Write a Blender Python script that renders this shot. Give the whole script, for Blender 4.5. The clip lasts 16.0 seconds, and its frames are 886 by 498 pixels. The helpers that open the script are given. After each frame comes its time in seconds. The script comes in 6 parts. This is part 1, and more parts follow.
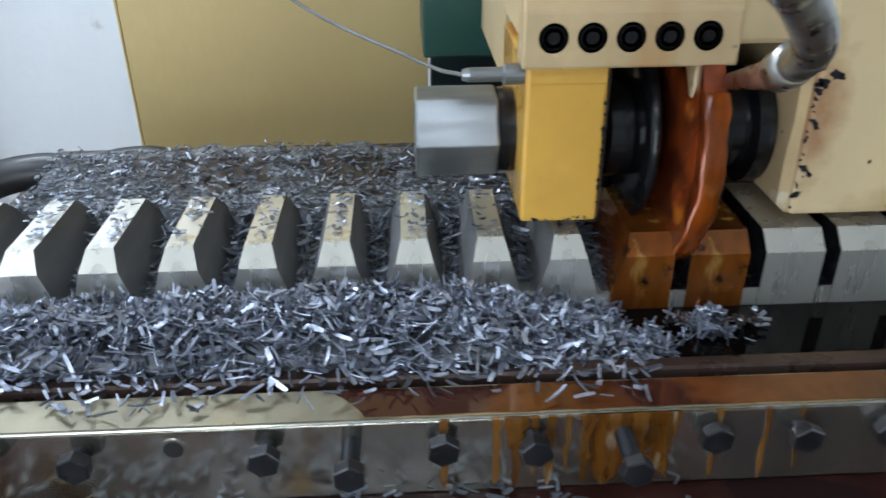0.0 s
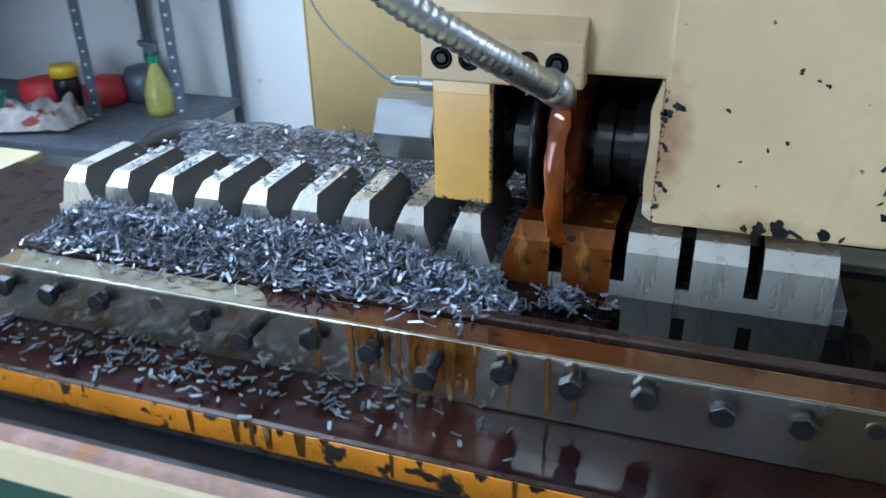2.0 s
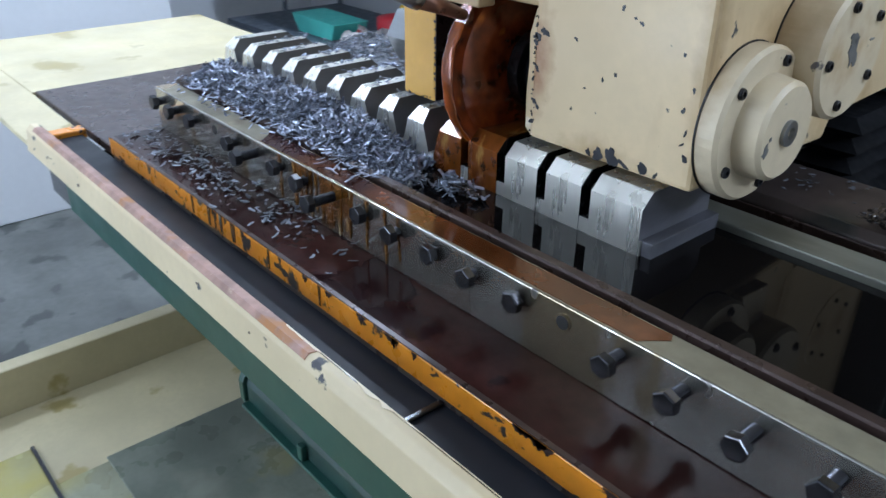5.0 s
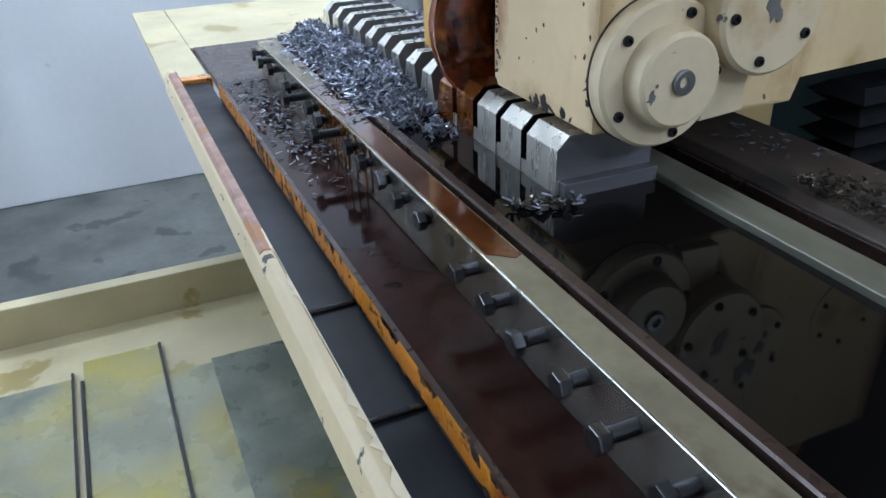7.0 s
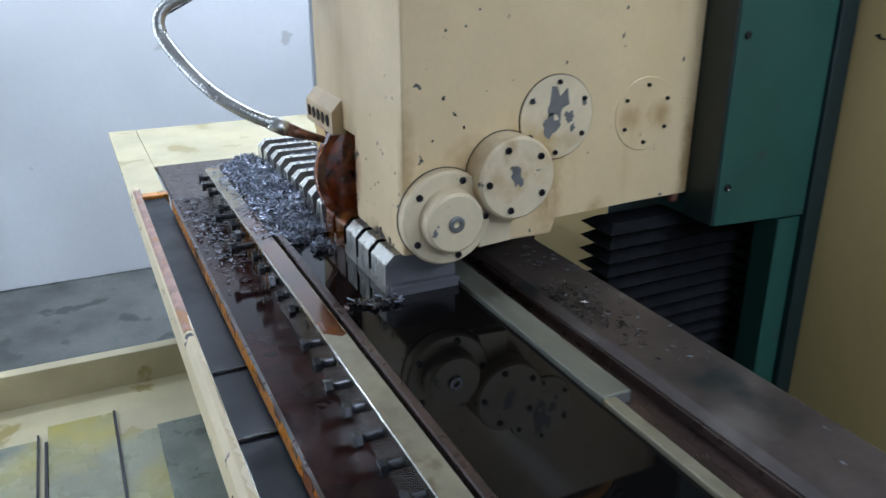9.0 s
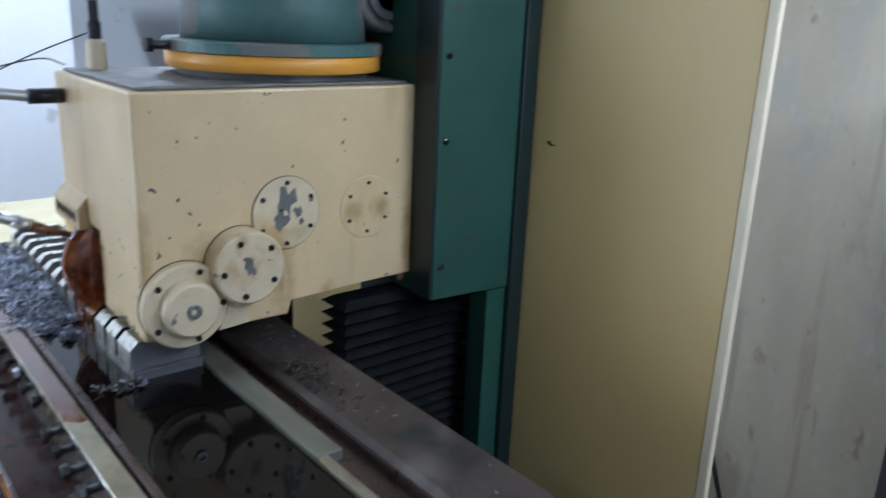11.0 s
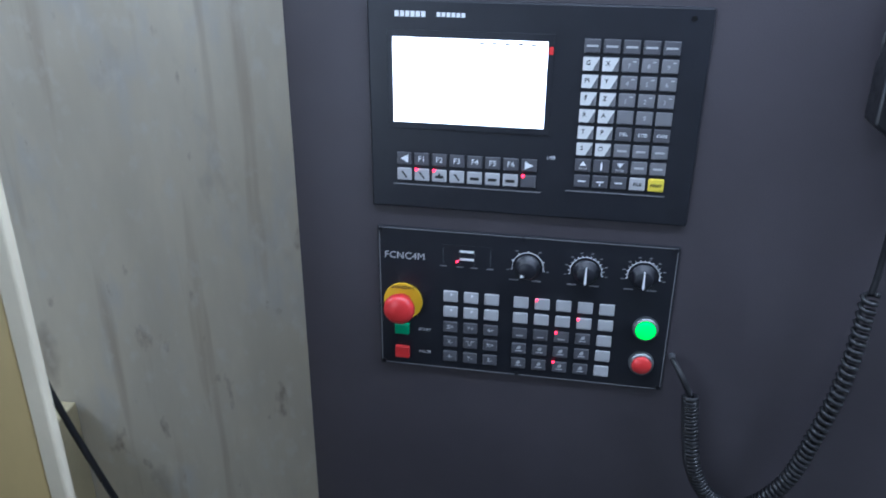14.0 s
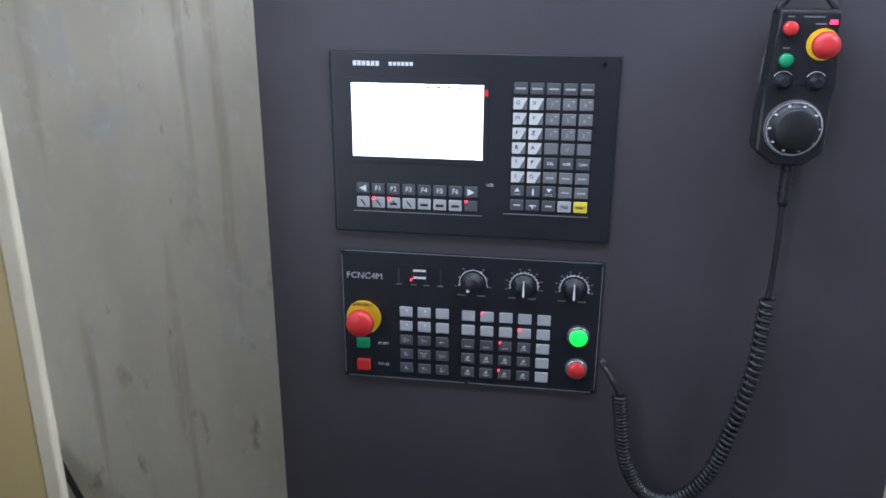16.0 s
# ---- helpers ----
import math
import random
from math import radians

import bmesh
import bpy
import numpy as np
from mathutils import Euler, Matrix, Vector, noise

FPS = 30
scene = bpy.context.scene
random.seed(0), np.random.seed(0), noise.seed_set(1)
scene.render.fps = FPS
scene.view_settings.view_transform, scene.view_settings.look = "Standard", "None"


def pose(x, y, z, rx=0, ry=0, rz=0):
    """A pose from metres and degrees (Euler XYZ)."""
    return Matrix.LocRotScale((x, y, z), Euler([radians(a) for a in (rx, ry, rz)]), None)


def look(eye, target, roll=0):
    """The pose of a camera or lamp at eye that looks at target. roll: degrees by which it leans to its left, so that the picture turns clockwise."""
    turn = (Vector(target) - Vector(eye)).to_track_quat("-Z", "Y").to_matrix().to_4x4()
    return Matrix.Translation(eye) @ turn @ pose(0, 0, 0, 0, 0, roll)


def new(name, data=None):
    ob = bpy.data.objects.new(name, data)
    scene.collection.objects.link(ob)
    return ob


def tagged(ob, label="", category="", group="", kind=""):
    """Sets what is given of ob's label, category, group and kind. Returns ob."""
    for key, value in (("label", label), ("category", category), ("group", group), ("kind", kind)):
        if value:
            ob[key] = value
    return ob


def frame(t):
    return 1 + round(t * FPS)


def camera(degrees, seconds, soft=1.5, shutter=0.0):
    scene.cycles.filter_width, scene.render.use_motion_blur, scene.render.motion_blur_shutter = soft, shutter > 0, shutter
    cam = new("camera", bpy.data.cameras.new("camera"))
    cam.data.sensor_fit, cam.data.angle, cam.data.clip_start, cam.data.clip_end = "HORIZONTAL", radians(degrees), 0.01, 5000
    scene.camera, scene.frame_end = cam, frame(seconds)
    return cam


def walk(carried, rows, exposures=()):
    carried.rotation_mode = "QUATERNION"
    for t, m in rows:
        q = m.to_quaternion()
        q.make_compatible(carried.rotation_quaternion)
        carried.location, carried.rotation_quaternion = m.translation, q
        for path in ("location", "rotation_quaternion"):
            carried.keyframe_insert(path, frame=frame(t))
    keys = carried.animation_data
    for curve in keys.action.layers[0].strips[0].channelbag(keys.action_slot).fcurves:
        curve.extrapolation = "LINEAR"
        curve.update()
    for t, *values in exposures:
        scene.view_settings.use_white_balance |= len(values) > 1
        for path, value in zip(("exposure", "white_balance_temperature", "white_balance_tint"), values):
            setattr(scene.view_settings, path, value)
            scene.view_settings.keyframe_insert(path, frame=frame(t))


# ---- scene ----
cam = camera(58.6, 16.0, shutter=0.4)
PATH = [
    (0, (0.09, 0.08, 1.265), (0.174, 1.832, 0.302), -0.4),
    (0.5, (0.151, 0.036, 1.275), (0.265, 1.789, 0.318), 0.1),
    (1, (0.23, -0.024, 1.287), (0.104, 1.746, 0.364), -2.4),
    (1.5, (0.298, -0.056, 1.309), (0.018, 1.704, 0.401), -1.4),
    (2, (0.439, -0.076, 1.302), (-0.145, 1.612, 0.402), -1.1),
    (2.5, (0.553, -0.081, 1.308), (-0.177, 1.543, 0.398), 0.1),
    (3, (0.642, -0.11, 1.297), (-0.241, 1.449, 0.409), -0.7),
    (3.5, (0.72, -0.123, 1.287), (-0.278, 1.363, 0.394), -0.2),
    (4, (0.772, -0.122, 1.292), (-0.281, 1.331, 0.41), -0.1),
    (4.5, (0.886, -0.071, 1.272), (-0.217, 1.344, 0.388), 1.7),
    (5, (0.978, 0.023, 1.27), (-0.359, 1.188, 0.346), 0.7),
    (5.2, (1.008, 0.059, 1.263), (-0.379, 1.163, 0.338), 0.7),
    (7.3, (1.291, 0.214, 1.252), (-0.36, 0.868, 0.331), -2.4),
    (7.5, (1.321, 0.208, 1.268), (-0.346, 0.845, 0.364), -2.7),
    (8, (1.388, 0.23, 1.308), (-0.307, 0.968, 0.544), -1.4),
    (8.2, (1.421, 0.223, 1.334), (-0.27, 0.984, 0.587), -1.0),
    (10.3, (1.956, 0.238, 1.497), (0.327, 1.189, 0.832), 4.2),
    (10.5, (1.945, 0.241, 1.497), (0.366, 1.29, 0.859), 4.2),
    (11, (1.855, 0.242, 1.523), (0.39, 1.477, 0.952), 2.5),
    (11.5, (1.777, 0.276, 1.48), (0.617, 1.822, 0.966), 1.8),
    (12, (1.716, 0.373, 1.474), (0.866, 2.108, 0.956), 2.4),
    (12.5, (1.615, 0.506, 1.487), (1.09, 2.36, 0.951), 2.1),
    (13, (1.638, 0.665, 1.482), (1.301, 2.512, 0.792), 0.7),
    (13.5, (1.659, 0.783, 1.517), (1.425, 2.585, 0.681), 0.5),
    (14, (1.664, 0.831, 1.521), (1.483, 2.649, 0.707), 0.4),
    (14.5, (1.686, 0.843, 1.512), (1.572, 2.713, 0.812), 0.8),
    (15, (1.704, 0.823, 1.509), (1.589, 2.718, 0.879), 0.1),
    (15.5, (1.727, 0.774, 1.498), (1.597, 2.671, 0.878), -0.2),
    (16, (1.713, 0.683, 1.506), (1.58, 2.571, 0.859), 0.3),
]
walk(cam, [(t, look(eye, target, roll)) for t, eye, target, roll in PATH],
     exposures=[(0, 0.0, 6450, 8), (0.6, 0.02, 6350, 7), (1.1, 0.03, 5900, 6), (2.0, 0.04, 5600, 6), (4.0, 0.04, 5700, 9), (5.0, 0.02, 5850, 11), (6.5, -0.02, 5950, 10), (7.8, -0.12, 6100, 10), (10.4, -0.12, 5950, 11), (11.2, -0.07, 5850, 11), (12.0, 0.02, 5150, 12), (12.8, 0.06, 5150, 11), (13.4, 0.0, 5250, 10), (14.3, -0.13, 5700, 12), (16, -0.15, 6150, 14)])

# ---- world, lights, exposure ----
world = bpy.data.worlds.new("world")
scene.world = world
world.use_nodes = True
world.node_tree.nodes["Background"].inputs[0].default_value = (0.70, 0.84, 1.0, 1)
world.node_tree.nodes["Background"].inputs[1].default_value = 0.10
FLOOR, CEIL = -0.10, 2.7
# ceiling tubes: x, y, top, length, turn, lean, watts
TUBES = [(-1.6, 0.3, CEIL, 1.2, 90, 0, 26), (-0.2, -1.3, CEIL, 1.2, 0, 0, 21), (3.6, 0.9, CEIL, 1.2, 90, 0, 46), (-1.1, 1.70, CEIL, 1.2, 0, 0, 46), (1.70, 1.43, 2.08, 1.2, 0, 0, 14)]
# open doorway in the front wall: x0, x1, z0, z1, watts
DOORWAY = (-2.15, -0.75, FLOOR, 2.15, 48)


# ---- materials ----
def mat(name, color, rough=0.5, metal=0.0, var=0.12, scale=14.0, bump=0.08, spots=None, coat=0.0, spec=0.5, stretch=(1, 1, 1), fine=90.0, detail=None):
    """Base colour varied at two scales, with fine relief. spots: list of (colour, size, threshold, rough, seed, stretch, soft edge) laid over it."""
    m = bpy.data.materials.new(name)
    m.use_nodes = True
    nt = m.node_tree
    b = nt.nodes["Principled BSDF"]
    co = nt.nodes.new("ShaderNodeTexCoord")

    def noise_at(sc, st=(1, 1, 1), off=0.0, det=4.0):
        mp = nt.nodes.new("ShaderNodeMapping")
        mp.inputs["Scale"].default_value = st
        mp.inputs["Location"].default_value = (off, off * 0.7, off * 1.3)
        nt.links.new(co.outputs["Object"], mp.inputs[0])
        n = nt.nodes.new("ShaderNodeTexNoise")
        n.inputs["Scale"].default_value = sc
        n.inputs["Detail"].default_value = det
        nt.links.new(mp.outputs[0], n.inputs["Vector"])
        return n.outputs["Fac"]

    def ramp(fac, a, c, lo=0.0, hi=1.0):
        r = nt.nodes.new("ShaderNodeMapRange")
        r.inputs[1].default_value, r.inputs[2].default_value = a, c
        r.inputs[3].default_value, r.inputs[4].default_value = lo, hi
        nt.links.new(fac, r.inputs[0])
        return r.outputs[0]

    def mix(fac, one, two):
        x = nt.nodes.new("ShaderNodeMix")
        x.data_type = "RGBA"
        nt.links.new(fac, x.inputs[0])
        for sock, v in ((x.inputs[6], one), (x.inputs[7], two)):
            if isinstance(v, tuple):
                sock.default_value = (*v, 1)
            else:
                nt.links.new(v, sock)
        return x.outputs[2]

    dark = tuple(c * (1 - var) for c in color)
    light = tuple(min(1, c * (1 + var)) for c in color)
    col = mix(ramp(noise_at(scale, stretch), 0.35, 0.65), dark, light)
    f = noise_at(fine, stretch, 3.0, 3.0)
    col = mix(ramp(f, 0.3, 0.75, 0.0, 0.35), col, tuple(c * (1 - var * 1.6) for c in color))
    rg = ramp(noise_at(scale * 2.2, stretch, 5.0), 0.3, 0.7, max(0.02, rough * 0.8), min(1, rough * 1.2))
    for sc, size, thr, srough, seed, st, *wide in spots or ():
        fac = ramp(noise_at(size, st, seed, 5.0), thr, thr + (wide[0] if wide else 0.03))
        col = mix(fac, col, sc)
        r = nt.nodes.new("ShaderNodeMix")
        nt.links.new(fac, r.inputs[0])
        nt.links.new(rg, r.inputs[2])
        r.inputs[3].default_value = srough
        rg = r.outputs[0]
    nt.links.new(col, b.inputs["Base Color"])
    nt.links.new(rg, b.inputs["Roughness"])
    b.inputs["Metallic"].default_value = metal
    b.inputs["Coat Weight"].default_value = coat
    b.inputs["Coat Roughness"].default_value = 0.08
    b.inputs["Specular IOR Level"].default_value = spec
    if bump:
        bp = nt.nodes.new("ShaderNodeBump")
        bp.inputs["Strength"].default_value = bump
        bp.inputs["Distance"].default_value = 0.002
        nt.links.new(f, bp.inputs["Height"])
        nt.links.new(bp.outputs[0], b.inputs["Normal"])
    return m


def flecked(m, lo, hi):
    """Gives each loose piece of a mesh its own share of lightness."""
    nt = m.node_tree
    b = nt.nodes["Principled BSDF"]
    old = b.inputs["Base Color"].links[0].from_socket
    geo, rng_, mul = nt.nodes.new("ShaderNodeNewGeometry"), nt.nodes.new("ShaderNodeMapRange"), nt.nodes.new("ShaderNodeMix")
    rng_.inputs[3].default_value, rng_.inputs[4].default_value = lo, hi
    mul.data_type, mul.blend_type = "RGBA", "MULTIPLY"
    mul.inputs[0].default_value = 1.0
    nt.links.new(geo.outputs["Random Per Island"], rng_.inputs[0])
    nt.links.new(old, mul.inputs[6])
    nt.links.new(rng_.outputs[0], mul.inputs[7])
    nt.links.new(mul.outputs[2], b.inputs["Base Color"])
    return m


def smeared(m, stains):
    """Lays soft, uneven stains over a paint: (place, radius, height to width, colour, strength)."""
    nt = m.node_tree
    b = nt.nodes["Principled BSDF"]
    co, n = nt.nodes.new("ShaderNodeTexCoord"), nt.nodes.new("ShaderNodeTexNoise")
    n.inputs["Scale"].default_value, n.inputs["Detail"].default_value = 55.0, 4.0
    nt.links.new(co.outputs["Object"], n.inputs["Vector"])
    for place, radius, tall, colour, strength in stains:
        mp, far, add, fade, mixer = [nt.nodes.new("ShaderNode" + k) for k in ("Mapping", "VectorMath", "Math", "MapRange", "Mix")]
        mp.inputs["Location"].default_value = (-place[0], -place[1], -place[2] / tall)
        mp.inputs["Scale"].default_value = (1, 1, 1 / tall)
        nt.links.new(co.outputs["Object"], mp.inputs[0])
        far.operation, add.operation, mixer.data_type = "LENGTH", "MULTIPLY_ADD", "RGBA"
        nt.links.new(mp.outputs[0], far.inputs[0])
        nt.links.new(n.outputs["Fac"], add.inputs[0])
        add.inputs[1].default_value = radius * 1.6
        nt.links.new(far.outputs["Value"], add.inputs[2])
        fade.inputs[1].default_value, fade.inputs[2].default_value = radius * 1.15, radius * 2.3
        fade.inputs[3].default_value, fade.inputs[4].default_value = strength, 0.0
        nt.links.new(add.outputs[0], fade.inputs[0])
        nt.links.new(fade.outputs[0], mixer.inputs[0])
        nt.links.new(b.inputs["Base Color"].links[0].from_socket, mixer.inputs[6])
        mixer.inputs[7].default_value = (*colour, 1)
        nt.links.new(mixer.outputs[2], b.inputs["Base Color"])
    return m


def glow(name, color, strength):
    m = bpy.data.materials.new(name)
    m.use_nodes = True
    b = m.node_tree.nodes["Principled BSDF"]
    b.inputs["Base Color"].default_value = (*color, 1)
    b.inputs["Emission Color"].default_value = (*color, 1)
    b.inputs["Emission Strength"].default_value = strength
    return m


ONE = (1, 1, 1)
DOWN = (1, 1, 0.12)
BARE = (0.055, 0.055, 0.06)
RUST = (0.30, 0.13, 0.05)
M = dict(
    cream=mat("cream_enamel", (0.68, 0.52, 0.30), 0.42, var=0.08, scale=5, bump=0.05, coat=0.15, spots=[((0.58, 0.42, 0.22), 3.2, 0.52, 0.42, 14, ONE, 0.3), ((0.50, 0.33, 0.16), 10, 0.62, 0.42, 17, (1, 1, 0.3), 0.2), (BARE, 48, 0.70, 0.5, 1, ONE), ((0.42, 0.27, 0.10), 4, 0.72, 0.5, 8, DOWN)]),
    cream_top=mat("cream_enamel_worn", (0.66, 0.545, 0.345), 0.4, var=0.08, scale=5, bump=0.05, spots=[(BARE, 32, 0.66, 0.5, 2, ONE)]),
    cap=mat("cream_cap_enamel", (0.66, 0.55, 0.37), 0.45, var=0.09, scale=7, bump=0.05, spots=[((0.46, 0.31, 0.15), 9, 0.64, 0.4, 8, ONE, 0.1), ((0.10, 0.09, 0.09), 40, 0.72, 0.5, 4, ONE)]),
    yellow=mat("oily_yellow_enamel", (0.70, 0.39, 0.07), 0.22, var=0.1, scale=9, bump=0.04, coat=0.5, spots=[((0.44, 0.19, 0.03), 16, 0.52, 0.2, 3, (1, 1, 0.06), 0.12), (BARE, 60, 0.74, 0.5, 1, ONE)]),
    beige=mat("beige_sheet_paint", (0.63, 0.465, 0.205), 0.5, var=0.07, scale=1.6, bump=0.03, stretch=(1, 1, 0.4), spots=[((0.07, 0.06, 0.05), 42, 0.80, 0.5, 1, (1, 1, 2))]),
    edge=mat("pale_edge_paint", (0.76, 0.66, 0.48), 0.45, var=0.06, scale=9),
    steel=mat("ground_steel", (0.50, 0.48, 0.435), 0.21, 0.9, var=0.14, scale=18, fine=30, bump=0.05, stretch=(0.25, 1, 1), spots=[((0.30, 0.25, 0.17), 6, 0.60, 0.25, 7, (1, 0.3, 0.3)), ((0.16, 0.15, 0.14), 26, 0.68, 0.4, 2, ONE)]),
    bar_steel=mat("dull_ground_steel", (0.19, 0.19, 0.155), 0.38, 0.35, var=0.2, scale=16, bump=0.05, stretch=(0.3, 1, 1), spots=[((0.11, 0.10, 0.07), 14, 0.56, 0.3, 12, (0.3, 1, 1), 0.15)]),
    rail_top=mat("oily_steel", (0.27, 0.24, 0.165), 0.40, 0.35, var=0.2, scale=16, bump=0.05, spots=[((0.17, 0.13, 0.08), 22, 0.58, 0.3, 11, ONE, 0.1), ((0.36, 0.27, 0.15), 9, 0.58, 0.2, 5, ONE)]),
    oilsheet=mat("oil_wet_steel_face", (0.62, 0.59, 0.52), 0.17, 0.95, var=0.12, scale=12, bump=0.09, fine=24, coat=0.3, spots=[((0.45, 0.30, 0.12), 14, 0.58, 0.12, 5, (1, 1, 0.4), 0.1)]),
    rack=mat("milled_steel", (0.82, 0.80, 0.73), 0.30, 0.8, var=0.035, scale=26, bump=0.01, stretch=(1, 1, 0.12)),
    rack_end=mat("rough_grey_steel", (0.17, 0.17, 0.19), 0.42, 0.35, var=0.22, scale=26, bump=0.25, fine=120, stretch=(1, 0.3, 1)),
    # same steel as the rack, darkened for the shade on the tooth flanks
    flank=mat("shaded_flank_steel", (0.17, 0.172, 0.178), 0.55, 0.25, var=0.12, scale=40, bump=0.04, stretch=(1, 0.2, 1)),
    overarm=mat("oil_stained_cream_enamel", (0.54, 0.39, 0.215), 0.36, var=0.14, scale=9, bump=0.06, spots=[((0.42, 0.25, 0.11), 12, 0.54, 0.3, 8, (1, 1, 0.4), 0.12), ((0.64, 0.55, 0.40), 30, 0.62, 0.45, 3, ONE, 0.06), ((0.06, 0.05, 0.05), 55, 0.70, 0.5, 4, ONE)]),
    amber=mat("oil_wet_steel", (0.27, 0.080, 0.012), 0.2, 0.5, var=0.3, scale=30, bump=0.04, coat=0.8, stretch=(1, 1, 0.35), spots=[((0.74, 0.46, 0.12), 34, 0.58, 0.15, 9, (1, 1, 0.3), 0.12), ((0.20, 0.045, 0.010), 26, 0.52, 0.08, 4, (1, 1, 0.45), 0.12), ((0.03, 0.014, 0.009), 40, 0.62, 0.06, 14, ONE, 0.08)]),
    stream=mat("running_amber_oil", (0.44, 0.10, 0.010), 0.05, 0.15, var=0.7, scale=30, bump=0.12, coat=1.0, stretch=(1, 1, 0.3), fine=50),
    cutter=mat("oil_wet_cutter", (0.22, 0.040, 0.009), 0.09, 0.3, var=0.6, scale=34, bump=0.12, coat=1.0, spots=[((0.06, 0.016, 0.010), 22, 0.52, 0.06, 5, ONE, 0.14), ((0.55, 0.16, 0.02), 30, 0.64, 0.08, 8, ONE, 0.1)]),
    dark=mat("oily_black_iron", (0.009, 0.009, 0.010), 0.16, 0.2, var=0.3, scale=20, bump=0.08),
    # near-black that stands for shade inside openings and holes
    recess_shade=mat("shaded_recess_black", (0.006, 0.006, 0.007), 0.35, 0.0, var=0.3, scale=20, bump=0.04, spec=0.3),
    # black oil and the shade inside the slots, in one colour
    slot=mat("oily_slot_shade", (0.010, 0.010, 0.011), 0.25, 0.0, var=0.2, scale=30, bump=0.0, spec=0.3),
    bolt=mat("black_oxide", (0.030, 0.031, 0.036), 0.33, 0.6, var=0.3, scale=60, bump=0.08),
    boltwet=mat("oily_bright_bolt", (0.07, 0.07, 0.078), 0.22, 0.8, var=0.3, scale=60, bump=0.05, coat=0.4),
    pool=mat("black_oil", (0.004, 0.0035, 0.0035), 0.035, 0.0, var=0.2, scale=3, bump=0.0, spec=0.15),
    gutter=mat("oil_film_gutter", (0.014, 0.017, 0.023), 0.42, 0.0, var=0.2, scale=6, bump=0.0, spec=0.2),
    bed=mat("oily_red_brown_iron", (0.032, 0.011, 0.009), 0.17, 0.0, var=0.35, scale=10, bump=0.03, spec=0.12, spots=[((0.018, 0.008, 0.008), 9, 0.58, 0.07, 3, ONE)]),
    ridge=mat("brown_oiled_steel", (0.055, 0.034, 0.028), 0.3, 0.3, var=0.25, scale=20, bump=0.06),
    lower=mat("oily_brown_side", (0.095, 0.072, 0.062), 0.3, 0.0, var=0.3, scale=14, bump=0.04, spots=[((0.03, 0.02, 0.018), 18, 0.56, 0.2, 4, (1, 1, 0.3), 0.1)]),
    beam=mat("brown_stained_steel", (0.062, 0.047, 0.042), 0.42, 0.2, var=0.3, scale=9, bump=0.06, spots=[((0.15, 0.13, 0.115), 6, 0.56, 0.5, 4, ONE, 0.2), ((0.02, 0.025, 0.025), 8, 0.60, 0.3, 9, ONE, 0.12)]),
    orange=mat("chipped_orange_paint", (0.80, 0.29, 0.018), 0.3, var=0.12, scale=20, bump=0.04, coat=0.3, spots=[((0.035, 0.028, 0.025), 24, 0.61, 0.4, 3, ONE), ((0.035, 0.028, 0.025), 75, 0.62, 0.4, 12, (0.5, 1, 1)), ((0.35, 0.08, 0.01), 8, 0.62, 0.15, 6, (1, 1, 0.2))]),
    ring=mat("orange_ring_paint", (0.80, 0.36, 0.05), 0.4, var=0.05, scale=10),
    rust=mat("worn_pink_primer", (0.40, 0.24, 0.19), 0.5, var=0.25, scale=30, bump=0.08, spots=[((0.58, 0.46, 0.32), 60, 0.66, 0.45, 4, ONE, 0.08), ((0.40, 0.17, 0.05), 22, 0.55, 0.4, 9, ONE, 0.1)]),
    tray=mat("cream_tray_paint", (0.60, 0.52, 0.32), 0.45, var=0.1, scale=6, bump=0.04, spots=[((0.40, 0.32, 0.13), 5, 0.60, 0.3, 2, ONE), ((0.12, 0.11, 0.09), 30, 0.74, 0.5, 4, ONE)]),
    plate=mat("stained_tray_plate", (0.34, 0.34, 0.23), 0.3, 0.1, var=0.2, scale=5, bump=0.04, spots=[((0.14, 0.16, 0.13), 4, 0.54, 0.2, 2, ONE, 0.12), ((0.46, 0.39, 0.09), 3.5, 0.47, 0.25, 7, ONE, 0.25), ((0.05, 0.05, 0.05), 40, 0.72, 0.5, 5, ONE)]),
    green=mat("machine_green_paint", (0.016, 0.068, 0.052), 0.38, var=0.12, scale=6, bump=0.05, spots=[((0.03, 0.05, 0.045), 22, 0.68, 0.4, 3, ONE)]),
    plate_dark=mat("dark_tray_plate", (0.21, 0.23, 0.18), 0.3, 0.1, var=0.3, scale=7, bump=0.04, spots=[((0.30, 0.31, 0.24), 6, 0.55, 0.3, 2, ONE, 0.12), ((0.30, 0.26, 0.09), 5, 0.58, 0.25, 7, ONE, 0.15), ((0.03, 0.03, 0.03), 30, 0.72, 0.5, 5, ONE)]),
    shelf_bright=mat("ribbed_steel", (0.42, 0.44, 0.47), 0.35, 0.8, var=0.15, scale=12),
    green_dark=mat("dark_green_paint", (0.012, 0.042, 0.038), 0.4, var=0.15, scale=8),
    hull=mat("black_green_shade", (0.010, 0.022, 0.022), 0.4, var=0.15, scale=8),
    drum=mat("grey_green_casting", (0.07, 0.15, 0.14), 0.5, var=0.2, scale=9, bump=0.1, spots=[((0.16, 0.16, 0.15), 7, 0.58, 0.6, 3, ONE)]),
    grey=mat("grey_casting", (0.17, 0.17, 0.165), 0.5, 0.2, var=0.2, scale=14, bump=0.1),
    bellows=mat("black_bellows", (0.006, 0.0065, 0.008), 0.75, spec=0.18, var=0.3, scale=20, bump=0.08),
    chip=flecked(mat("steel_swarf", (0.36, 0.39, 0.475), 0.42, 0.75, var=0.28, scale=120, bump=0.0), 0.18, 1.35),
